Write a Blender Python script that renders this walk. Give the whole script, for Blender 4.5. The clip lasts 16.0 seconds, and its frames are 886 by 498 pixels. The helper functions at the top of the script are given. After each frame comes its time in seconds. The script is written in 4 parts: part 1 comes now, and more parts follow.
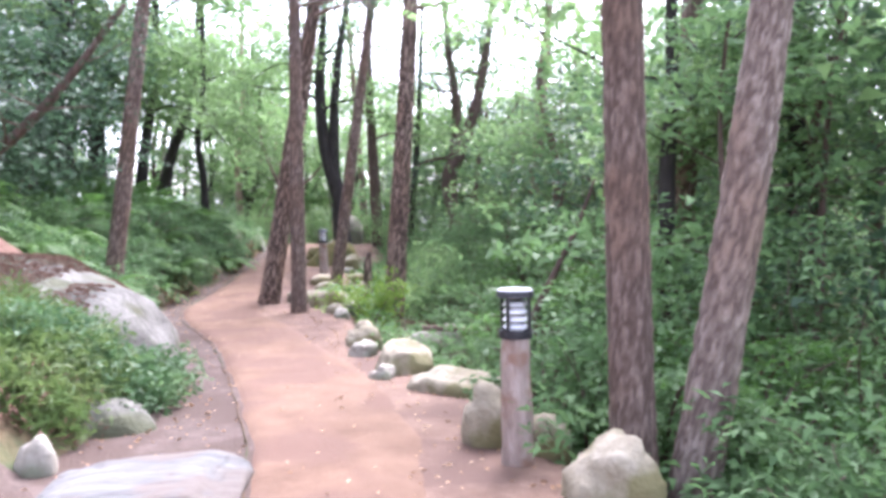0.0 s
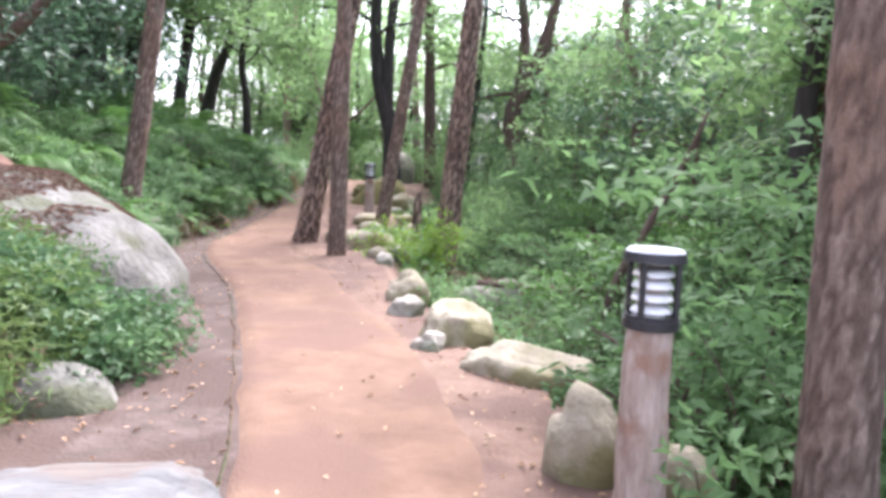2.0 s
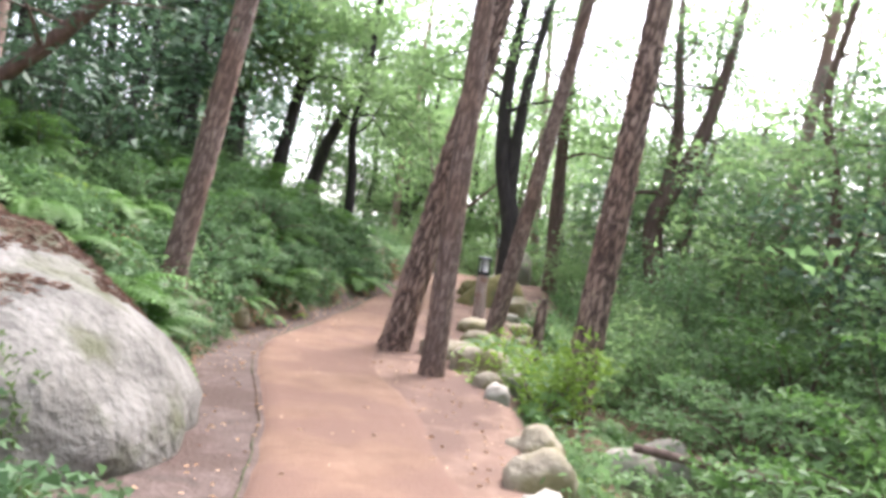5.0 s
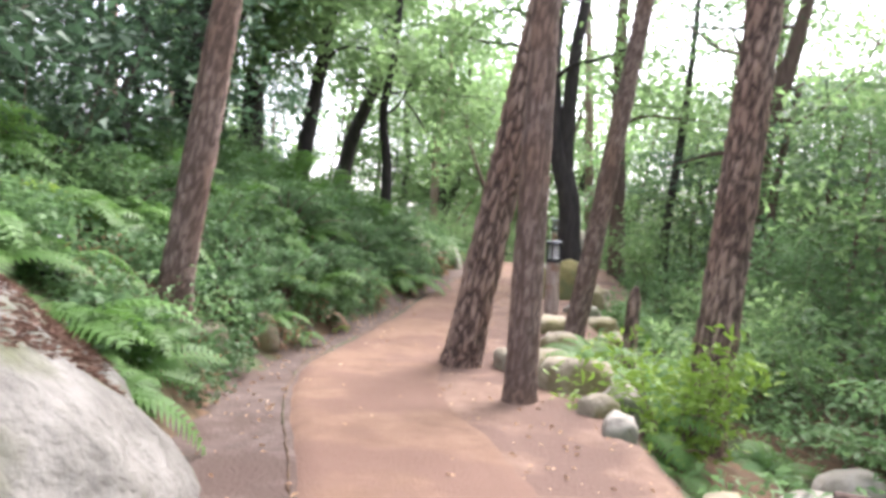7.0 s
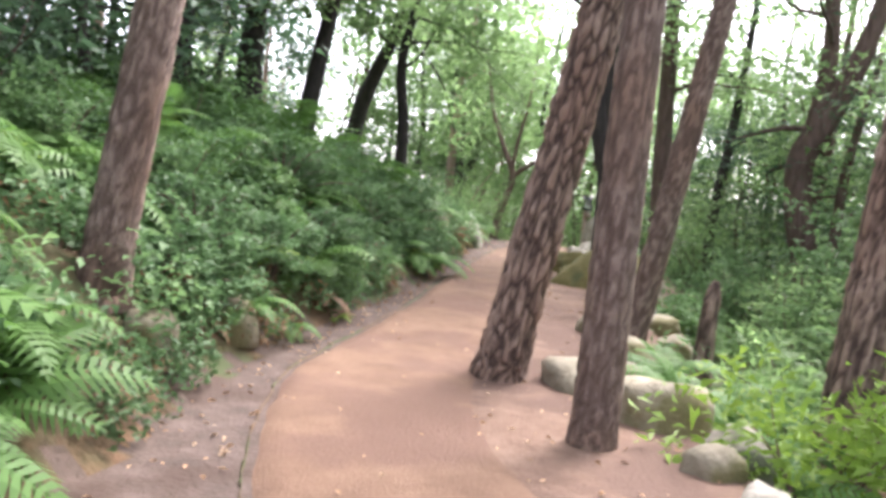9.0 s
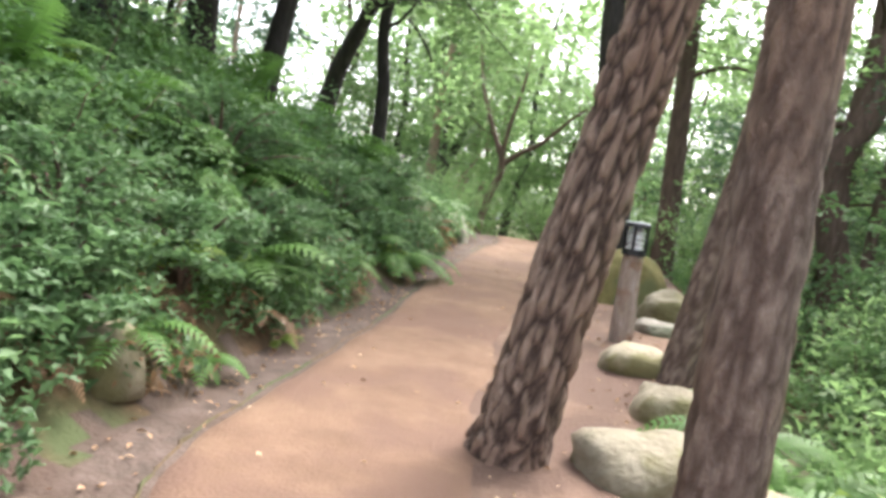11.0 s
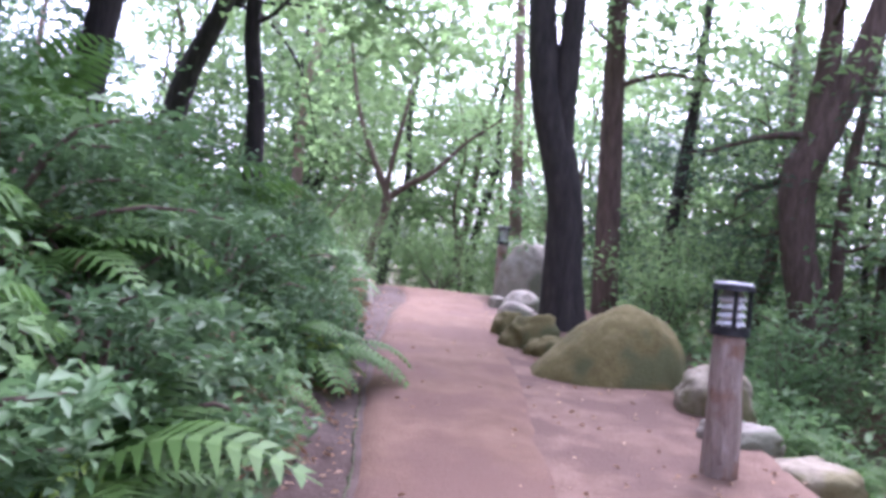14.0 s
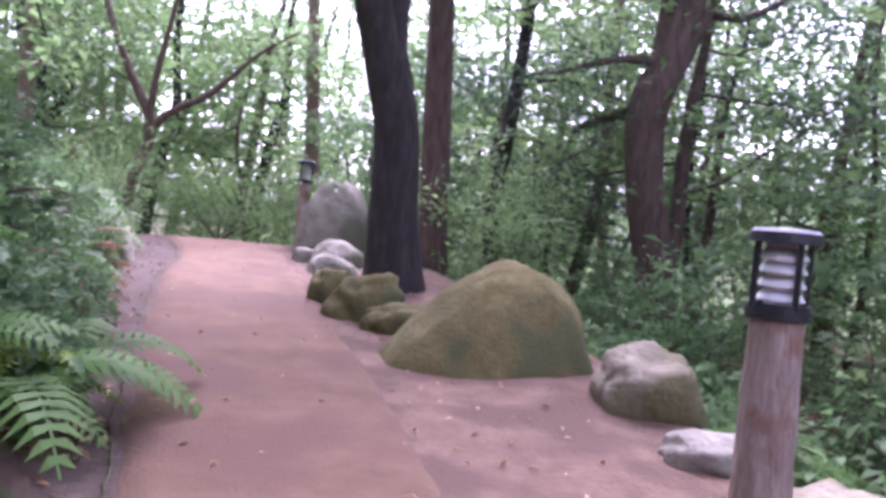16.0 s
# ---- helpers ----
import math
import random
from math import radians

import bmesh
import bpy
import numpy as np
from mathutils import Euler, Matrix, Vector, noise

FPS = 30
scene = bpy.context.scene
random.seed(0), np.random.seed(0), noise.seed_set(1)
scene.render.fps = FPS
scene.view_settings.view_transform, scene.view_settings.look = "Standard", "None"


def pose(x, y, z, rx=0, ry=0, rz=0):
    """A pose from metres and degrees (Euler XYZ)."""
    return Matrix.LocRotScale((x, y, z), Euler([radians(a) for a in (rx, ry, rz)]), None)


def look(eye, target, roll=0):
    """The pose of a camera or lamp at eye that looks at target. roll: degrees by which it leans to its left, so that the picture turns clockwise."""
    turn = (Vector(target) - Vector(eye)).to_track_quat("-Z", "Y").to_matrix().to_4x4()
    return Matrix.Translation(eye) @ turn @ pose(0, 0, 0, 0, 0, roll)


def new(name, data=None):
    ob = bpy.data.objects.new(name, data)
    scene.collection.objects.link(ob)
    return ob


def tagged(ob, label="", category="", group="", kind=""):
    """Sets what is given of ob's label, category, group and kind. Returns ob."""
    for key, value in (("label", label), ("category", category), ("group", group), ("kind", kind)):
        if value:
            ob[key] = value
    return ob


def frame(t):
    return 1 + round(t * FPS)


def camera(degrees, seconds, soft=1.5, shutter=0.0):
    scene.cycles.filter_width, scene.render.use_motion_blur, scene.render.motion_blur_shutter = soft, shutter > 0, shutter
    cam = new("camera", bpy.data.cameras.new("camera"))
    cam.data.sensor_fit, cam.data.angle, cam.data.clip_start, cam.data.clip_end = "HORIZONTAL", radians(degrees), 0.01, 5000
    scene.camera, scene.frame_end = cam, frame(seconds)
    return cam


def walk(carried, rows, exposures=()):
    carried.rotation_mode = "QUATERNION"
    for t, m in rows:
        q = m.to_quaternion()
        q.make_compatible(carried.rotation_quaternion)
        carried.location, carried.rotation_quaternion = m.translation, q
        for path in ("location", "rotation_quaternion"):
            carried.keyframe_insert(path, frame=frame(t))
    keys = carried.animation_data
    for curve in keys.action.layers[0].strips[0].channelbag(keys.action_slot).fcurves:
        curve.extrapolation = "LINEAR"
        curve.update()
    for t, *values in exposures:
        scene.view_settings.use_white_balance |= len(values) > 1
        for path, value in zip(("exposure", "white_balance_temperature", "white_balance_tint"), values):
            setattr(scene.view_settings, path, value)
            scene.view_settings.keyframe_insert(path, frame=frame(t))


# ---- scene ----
cam = camera(61.8, 16.0, soft=3.6)
METRES, EYE, TILT, LEAN, TURN = 15.0, 1.25, -2.5, 1.0, 0.0
ROWS = [
    (0.0, 0.0, 0.0, 0.0, 0.0, 0.0, -0.0),
    (0.5, -0.002, 0.0281, -0.0023, 2.15, -3.14, -1.03),
    (1.0, -0.0063, 0.0535, -0.0026, 2.82, -3.57, -2.11),
    (1.5, -0.0067, 0.0843, -0.006, 5.25, -4.33, -3.75),
    (2.0, -0.0115, 0.1143, -0.0057, 3.91, -4.26, -3.39),
    (2.5, -0.0168, 0.1498, -0.0078, 4.53, -2.66, -7.0),
    (3.0, -0.0275, 0.1808, -0.0067, 4.62, 0.14, -4.58),
    (3.5, -0.032, 0.2138, -0.0072, 8.92, 0.75, -5.34),
    (6.0, -0.0797, 0.3657, 0.0003, 11.98, 3.12, -9.65),
    (6.5, -0.094, 0.3957, -0.0046, 14.88, 2.31, -5.5),
    (7.0, -0.1041, 0.4265, -0.0012, 14.75, 1.2, -4.91),
    (7.5, -0.1152, 0.457, 0.0007, 13.77, 3.83, -6.69),
    (8.0, -0.1278, 0.4867, -0.0006, 15.13, 3.67, -9.23),
    (8.5, -0.14, 0.5128, -0.0013, 14.1, 2.88, -8.79),
    (9.0, -0.1501, 0.5413, -0.0025, 15.25, -0.63, -7.39),
    (11.5, -0.2021, 0.6891, 0.0044, 13.47, -1.62, -10.85),
    (12.0, -0.2169, 0.7172, 0.0054, 15.25, -2.53, -10.83),
    (12.5, -0.2327, 0.7469, 0.0038, 12.89, -3.19, -11.92),
    (13.0, -0.2524, 0.7755, 0.0095, 8.99, 0.72, -9.21),
    (13.5, -0.2726, 0.8054, 0.0121, 4.54, 1.86, -9.93),
    (14.0, -0.2831, 0.8315, 0.0159, 0.95, 2.92, -6.12),
    (14.5, -0.2928, 0.8646, 0.0153, -2.57, 4.4, -6.4),
    (15.0, -0.3003, 0.8987, 0.0165, -7.33, 4.66, -8.0),
    (15.5, -0.3009, 0.9352, 0.0162, -11.25, 0.8, -4.73),
]
walk(cam, [(t, pose(0, 0, EYE, TILT, LEAN, TURN) @ pose(METRES * x, METRES * y, METRES * z, 90 + pitch, roll, yaw)) for t, x, y, z, yaw, pitch, roll in ROWS]
     + [(16.0, look((-4.474, 14.598, 0.942), (-3.916, 16.517, 0.863), 4.9))],
     exposures=[(0.0, 2.90, 5700, 26), (3.5, 2.80, 6100, 20), (8.5, 2.85, 6250, 20), (11.5, 2.85, 6450, 12), (12.5, 2.97, 5550, 25), (14.0, 2.80, 5350, 42), (16.0, 2.80, 5500, 52)])

# ---- daylight: thin overcast, open sky ahead and to the downhill side ----
SUN_EL, SUN_AZ = radians(52), radians(20)
world = bpy.data.worlds.new("overcast_sky")
scene.world = world
world.use_nodes = True
wn, wl = world.node_tree.nodes, world.node_tree.links
sky = wn.new("ShaderNodeTexSky")
sky.sky_type, sky.sun_disc, sky.sun_elevation, sky.sun_rotation = "NISHITA", False, SUN_EL, SUN_AZ
sky.dust_density, sky.air_density = 4.0, 1.0
hsv = wn.new("ShaderNodeHueSaturation")
hsv.inputs["Saturation"].default_value = 0.35
wl.new(sky.outputs[0], hsv.inputs["Color"])
wl.new(hsv.outputs[0], wn["Background"].inputs["Color"])
wn["Background"].inputs["Strength"].default_value = 0.15
sun = new("sun", bpy.data.lights.new("sun", "SUN"))
sun.data.energy, sun.data.angle, sun.data.color = 1.3, radians(25), (1.0, 0.96, 0.9)
sun.matrix_world = look(Vector((math.sin(SUN_AZ) * math.cos(SUN_EL), math.cos(SUN_AZ) * math.cos(SUN_EL), math.sin(SUN_EL))) * 60, (0, 0, 0))


# ---- materials ----
def material(name, ramp, scale=6.0, detail=6.0, rough=0.85, bump=0.3, bump_scale=None, stretch=(1, 1, 1), second=None, second_scale=0.7,
             second_amount=0.5, hue_vary=0.0, transmit=0.0, metal=0.0, voronoi=False, bump_dist=0.02, furrow_colour=None):
    """A noise-driven surface: ramp of colours at grain scale, an optional second colour in large patches, relief, and variation from object to object."""
    m = bpy.data.materials.new(name)
    m.use_nodes = True
    n, l = m.node_tree.nodes, m.node_tree.links
    b = n["Principled BSDF"]
    co = n.new("ShaderNodeTexCoord")
    mp = n.new("ShaderNodeMapping")
    mp.inputs["Scale"].default_value = stretch
    l.new(co.outputs["Object"], mp.inputs["Vector"])
    t = n.new("ShaderNodeTexNoise")
    t.inputs["Scale"].default_value, t.inputs["Detail"].default_value, t.inputs["Roughness"].default_value = scale, detail, 0.65
    l.new(mp.outputs[0], t.inputs["Vector"])
    r = n.new("ShaderNodeValToRGB")
    el = r.color_ramp.elements
    while len(el) < len(ramp):
        el.new(0.5)
    for i, c in enumerate(ramp):
        el[i].position, el[i].color = 0.28 + 0.44 * i / max(1, len(ramp) - 1), (*c, 1)
    l.new(t.outputs[0], r.inputs[0])
    colour = r.outputs[0]
    if second:
        t2 = n.new("ShaderNodeTexNoise")
        t2.inputs["Scale"].default_value, t2.inputs["Detail"].default_value = second_scale, 5
        l.new(co.outputs["Object"], t2.inputs["Vector"])
        ra = n.new("ShaderNodeMapRange")
        ra.inputs["From Min"].default_value, ra.inputs["From Max"].default_value = 0.62 - second_amount * 0.3, 0.72 - second_amount * 0.3
        l.new(t2.outputs[0], ra.inputs["Value"])
        mx = n.new("ShaderNodeMix")
        mx.data_type = "RGBA"
        l.new(ra.outputs[0], mx.inputs["Factor"])
        l.new(colour, mx.inputs["A"])
        mx.inputs["B"].default_value = (*second, 1)
        colour = mx.outputs["Result"]
    if hue_vary:
        oi = n.new("ShaderNodeObjectInfo")
        hs = n.new("ShaderNodeHueSaturation")
        mr = n.new("ShaderNodeMapRange")
        mr.inputs["To Min"].default_value, mr.inputs["To Max"].default_value = 1 - hue_vary, 1 + hue_vary
        l.new(oi.outputs["Random"], mr.inputs["Value"])
        l.new(mr.outputs[0], hs.inputs["Value"])
        l.new(colour, hs.inputs["Color"])
        colour = hs.outputs[0]
    # Dark furrow colour: inner bark, with the shade inside the grooves painted in.
    if furrow_colour:
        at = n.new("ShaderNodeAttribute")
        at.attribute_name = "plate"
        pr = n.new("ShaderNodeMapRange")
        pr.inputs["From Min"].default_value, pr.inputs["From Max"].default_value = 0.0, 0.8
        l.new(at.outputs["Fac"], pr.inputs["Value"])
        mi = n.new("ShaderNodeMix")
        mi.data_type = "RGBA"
        mi.inputs["A"].default_value = (*furrow_colour, 1)
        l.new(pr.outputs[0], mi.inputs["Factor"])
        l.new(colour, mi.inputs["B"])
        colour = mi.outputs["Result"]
    l.new(colour, b.inputs["Base Color"])
    b.inputs["Roughness"].default_value, b.inputs["Metallic"].default_value = rough, metal
    b.inputs["Specular IOR Level"].default_value = 0.3
    if bump:
        if voronoi:
            bt = n.new("ShaderNodeTexVoronoi")
            bt.feature = "DISTANCE_TO_EDGE"
        else:
            bt = n.new("ShaderNodeTexNoise")
            bt.inputs["Detail"].default_value = 8
        bt.inputs["Scale"].default_value = bump_scale or scale * 3
        l.new(mp.outputs[0], bt.inputs["Vector"])
        bp = n.new("ShaderNodeBump")
        bp.inputs["Strength"].default_value, bp.inputs["Distance"].default_value = bump, bump_dist
        l.new(bt.outputs[0], bp.inputs["Height"])
        l.new(bp.outputs[0], b.inputs["Normal"])
    if transmit:
        tr = n.new("ShaderNodeBsdfTranslucent")
        l.new(colour, tr.inputs["Color"])
        ms = n.new("ShaderNodeMixShader")
        ms.inputs[0].default_value = transmit
        l.new(b.outputs[0], ms.inputs[1])
        l.new(tr.outputs[0], ms.inputs[2])
        l.new(ms.outputs[0], n["Material Output"].inputs["Surface"])
    return m


M_PATH = material("path_clay", [(0.112, 0.066, 0.042), (0.155, 0.094, 0.061), (0.195, 0.122, 0.08)], 3.0, 9, 0.95, 0.5, 60, second=(0.13, 0.077, 0.054), second_scale=1.1)
M_DIRT = material("verge_dirt", [(0.115, 0.07, 0.048), (0.165, 0.105, 0.074), (0.215, 0.143, 0.104)], 5, 9, 0.95, 0.6, 40, second=(0.11, 0.068, 0.05), second_scale=1.6)
M_VERGE = material("dark_verge_dirt", [(0.055, 0.04, 0.032), (0.092, 0.066, 0.053), (0.135, 0.10, 0.084)], 6, 9, 0.95, 0.8, 40, second=(0.07, 0.046, 0.035), second_scale=1.8)
M_SOIL = material("forest_soil", [(0.05, 0.035, 0.02), (0.10, 0.065, 0.035), (0.16, 0.09, 0.05)], 7, 9, 0.95, 0.9, 30, second=(0.06, 0.075, 0.03), second_scale=0.8)
M_NEEDLE = material("pine_needles", [(0.10, 0.055, 0.038), (0.18, 0.103, 0.072), (0.27, 0.17, 0.125)], 30, 8, 0.95, 0.9, 60, stretch=(1, 0.4, 1))
M_STONE = material("granite", [(0.17, 0.15, 0.118), (0.28, 0.255, 0.21), (0.39, 0.36, 0.305)], 6, 12, 0.9, 0.9, 22, second=(0.14, 0.145, 0.10), second_scale=1.5, second_amount=0.45, hue_vary=0.12)
M_SLAB = material("grey_slab", [(0.075, 0.074, 0.07), (0.125, 0.123, 0.117), (0.19, 0.187, 0.178)], 4, 12, 0.9, 1.0, 5, stretch=(0.6, 1.6, 3), second=(0.12, 0.10, 0.085), second_scale=2.5, second_amount=0.4, bump_dist=0.05)
M_WARMSTONE = material("buff_stone", [(0.18, 0.152, 0.105), (0.27, 0.235, 0.168), (0.36, 0.32, 0.245)], 6, 12, 0.9, 0.9, 22, second=(0.15, 0.135, 0.065), second_scale=2.0, second_amount=0.5, hue_vary=0.15)
M_MOSSSTONE = material("mossy_stone", [(0.085, 0.072, 0.026), (0.13, 0.112, 0.042), (0.18, 0.155, 0.07)], 9, 12, 0.95, 0.5, 40, second=(0.08, 0.085, 0.035), second_scale=2.2, hue_vary=0.1)
M_PINE = material("pine_bark", [(0.14, 0.097, 0.075), (0.255, 0.182, 0.143), (0.41, 0.31, 0.25)], 14, 9, 0.95, 0.7, 45, stretch=(1.6, 1.6, 0.6), second=(0.22, 0.145, 0.11), second_scale=1.2, hue_vary=0.1, furrow_colour=(0.035, 0.022, 0.018))
M_SCALY = material("scaly_pine_bark", [(0.13, 0.093, 0.076), (0.20, 0.148, 0.122), (0.30, 0.232, 0.195)], 16, 9, 0.95, 0.8, 50, stretch=(1.6, 1.6, 0.7), second=(0.20, 0.134, 0.10), second_scale=1.2, hue_vary=0.1, furrow_colour=(0.075, 0.05, 0.04))
M_PALEPINE = material("pale_pine_bark", [(0.17, 0.13, 0.105), (0.27, 0.215, 0.18), (0.40, 0.335, 0.29)], 13, 9, 0.95, 0.8, 45, stretch=(1.6, 1.6, 0.7), second=(0.25, 0.18, 0.14), second_scale=1.5, furrow_colour=(0.10, 0.07, 0.058))
M_BOULDER = material("stained_granite", [(0.085, 0.08, 0.068), (0.15, 0.142, 0.122), (0.225, 0.215, 0.188)], 4, 12, 0.92, 1.0, 14, second=(0.085, 0.088, 0.052), second_scale=1.7, second_amount=0.5, bump_dist=0.04)
M_DARKBARK = material("dark_bark", [(0.018, 0.016, 0.015), (0.035, 0.03, 0.028), (0.06, 0.05, 0.045)], 9, 9, 0.95, 0.8, 22, stretch=(1.5, 1.5, 0.35), hue_vary=0.2)
M_GREYBARK = material("brown_bark", [(0.06, 0.04, 0.032), (0.11, 0.075, 0.06), (0.17, 0.12, 0.10)], 9, 9, 0.95, 0.8, 22, stretch=(1.5, 1.5, 0.35), hue_vary=0.25)
M_LOG = material("weathered_log", [(0.19, 0.14, 0.115), (0.31, 0.245, 0.21), (0.44, 0.37, 0.33)], 10, 11, 0.9, 1.0, 24, stretch=(1.5, 1.5, 0.4), second=(0.24, 0.15, 0.11), second_scale=5.0, second_amount=0.35, bump_dist=0.03)
M_BLACK = material("black_metal", [(0.02, 0.02, 0.022), (0.035, 0.035, 0.04)], 20, 4, 0.45, 0.05, 80)
M_CAP = material("grey_metal", [(0.30, 0.31, 0.33), (0.45, 0.46, 0.48)], 12, 6, 0.5, 0.08, 60)
M_WHITE = material("white_plastic", [(0.74, 0.75, 0.76), (0.82, 0.83, 0.84)], 9, 4, 0.35, 0.0)
M_SIGN = material("white_sign", [(0.6, 0.62, 0.6), (0.75, 0.76, 0.74)], 9, 4, 0.5, 0.0)


def leafy(name, a, b, c, transmit=0.45, hue_vary=0.15):
    return material(name, [a, b, c], 1.6, 5, 0.55, 0.0, transmit=transmit, hue_vary=hue_vary)


M_FERN = leafy("fern_green", (0.062, 0.136, 0.03), (0.094, 0.194, 0.044), (0.135, 0.25, 0.064))
M_FERNLIGHT = leafy("fern_yellow_green", (0.15, 0.25, 0.03), (0.20, 0.32, 0.05), (0.24, 0.36, 0.07))
M_IVY = leafy("undergrowth_green", (0.05, 0.108, 0.042), (0.088, 0.165, 0.066), (0.14, 0.235, 0.10), 0.42)
M_GRASS = leafy("grass_green", (0.06, 0.11, 0.03), (0.10, 0.16, 0.046), (0.155, 0.205, 0.072))
M_SHRUB = leafy("shrub_green", (0.075, 0.145, 0.055), (0.12, 0.21, 0.082), (0.175, 0.285, 0.115), 0.5)
M_CANOPY = leafy("canopy_green", (0.125, 0.21, 0.08), (0.18, 0.285, 0.11), (0.245, 0.37, 0.155), 0.6)
M_DARKLEAF = leafy("conifer_green", (0.035, 0.07, 0.038), (0.056, 0.105, 0.056), (0.088, 0.148, 0.075), 0.38)
M_SPRAY = leafy("pine_spray_green", (0.06, 0.105, 0.06), (0.09, 0.15, 0.085), (0.13, 0.20, 0.115), 0.45)
M_DRYLEAF = material("dry_leaf", [(0.22, 0.12, 0.06), (0.38, 0.24, 0.14), (0.55, 0.42, 0.30)], 3, 4, 0.8, 0.0, hue_vary=0.2)
M_GLASS = bpy.data.materials.new("lamp_glass")
M_GLASS.use_nodes = True
gn, gl_ = M_GLASS.node_tree.nodes, M_GLASS.node_tree.links
clear, shine, blend = gn.new("ShaderNodeBsdfTransparent"), gn.new("ShaderNodeBsdfGlossy"), gn.new("ShaderNodeMixShader")
shine.inputs["Roughness"].default_value, blend.inputs[0].default_value = 0.08, 0.06
gl_.new(clear.outputs[0], blend.inputs[1])
gl_.new(shine.outputs[0], blend.inputs[2])
gl_.new(blend.outputs[0], gn["Material Output"].inputs["Surface"])
# Haze is put into this pale grey-pink, which tones down white sky gaps.
M_HAZE = material("haze_painted_hills", [(0.24, 0.23, 0.23), (0.30, 0.28, 0.275), (0.36, 0.33, 0.32)], 0.04, 6, 0.95, 0.0, second=(0.24, 0.27, 0.23), second_scale=0.03)
M_DRYFERN = leafy("dead_fern_brown", (0.12, 0.07, 0.035), (0.20, 0.12, 0.065), (0.28, 0.18, 0.10), 0.3)


# ---- the lie of the land ----
PATH_L = [(-9, -1.3), (0, -1.0), (3.5, -1.02), (4.2, -1.15), (5.04, -1.38), (7.22, -2.13), (9.35, -2.95), (10.35, -3.5), (11.35, -4.05), (12.8, -4.6), (14.1, -4.64), (16, -4.66),
          (17.5, -4.85), (19.4, -4.97), (21.5, -5.05), (23, -4.95), (25, -5.3), (28, -7.0)]
PATH_R = [(-9, 0.5), (0, 0.2), (3.8, -0.1), (5.36, -0.16), (7.54, -0.77), (9.12, -1.54), (10.8, -2.2), (12.0, -2.94), (13.6, -3.38), (15, -3.55), (16.7, -3.68), (18.3, -3.6),
          (20.8, -3.7), (23.4, -3.8), (25, -4.1), (28, -5.8)]
BANK = [(-9, -2.6), (0, -2.5), (5.4, -2.5), (7, -3.0), (8.8, -3.7), (10.5, -4.35), (11.4, -4.6), (12.6, -4.95), (17, -5.02), (19.5, -5.25), (21, -5.4), (25, -5.8), (28, -7.6)]
BRINK = [(-9, 1.6), (0, 1.3), (4.4, 0.75), (6, 0.35), (7.4, -0.3), (9.3, -0.95), (11.6, -1.55), (13.2, -1.75), (15, -2.1), (16.6, -2.25), (18.8, -2.0), (21, -1.9), (24, -2.2), (28, -3.5)]
PROFILE = [(-9, 0.25), (-3, 0.1), (0, 0), (4.4, -0.27), (8, -0.34), (12.3, -0.3), (13.8, -0.27), (16.6, -0.06), (19, 0.08), (22, 0.28), (24.6, 0.43), (27, 0.26), (40, -1.5), (90, -4)]


def curve_at(table, y):
    return float(np.interp(y, [p[0] for p in table], [p[1] for p in table]))


def smooth_at(table, y):
    return sum(curve_at(table, y + d) for d in (-0.5, -0.25, 0, 0.25, 0.5)) / 5


def bank_height(d, y):
    """Rise of the uphill bank, d metres beyond its foot."""
    near = max(0.0, min(1.0, (y - 8.8) / 1.4))
    fade = 1 - 0.45 * max(0.0, min(1.0, (y - 17) / 6))
    return fade * ((0.3 + 0.15 * near) * (1 - math.exp(-d * 2.6)) + (0.5 - 0.02 * near) * max(0, min(d, 4.2) - 0.15) + 0.16 * max(0, min(d, 30) - 4.2))


def land(x, y, rough=True):
    z = smooth_at(PROFILE, y)
    xb, xr = smooth_at(BANK, y), smooth_at(BRINK, y)
    wob = noise.noise((x * 0.9, y * 0.9, 3.1)) * 0.12 + noise.noise((x * 2.7, y * 2.7, 7.7)) * 0.05
    if x < xb:
        z += bank_height(xb - x, y) + 0.4 * math.exp(-((x + 6.0) / 0.9) ** 2 - ((y - 8.6) / 1.3) ** 2) + (wob * min(1, (xb - x) * 2) if rough else 0)
    elif x > xr:
        d = x - xr
        hollow = math.exp(-((d - 1.5) / 0.9) ** 2) * math.exp(-((y - 7.6) / 2.6) ** 2)
        z += -0.58 * (1 - math.exp(-d * 1.8)) - 0.05 * min(d, 25) - 0.55 * hollow + (wob * min(1, d * 2) if rough else 0)
    elif rough:
        z += noise.noise((x * 1.7, y * 1.7, 1.0)) * 0.012
    return z


def mesh_object(name, verts, faces, mat, parent=None, smooth=True, mats=None):
    me = bpy.data.meshes.new(name)
    me.from_pydata([tuple(v)[:3] for v in verts], [], [tuple(f) for f in faces])
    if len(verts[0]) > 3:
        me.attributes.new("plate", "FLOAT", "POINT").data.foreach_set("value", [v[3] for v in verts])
    for q in (mats or [mat]):
        me.materials.append(q)
    if smooth:
        me.polygons.foreach_set("use_smooth", [True] * len(me.polygons))
    me.update()
    ob = new(name, me)
    if parent:
        ob.parent = parent
    return ob


def spaced(lo, hi, step, far, grow):
    out = list(np.arange(lo, hi + 1e-6, step))
    s, v = step, hi
    while v < far:
        s *= grow
        v += s
        out.append(v)
    s, v, low = step, lo, []
    while v > -far:
        s *= grow
        v -= s
        low.append(v)
    return low[::-1] + out


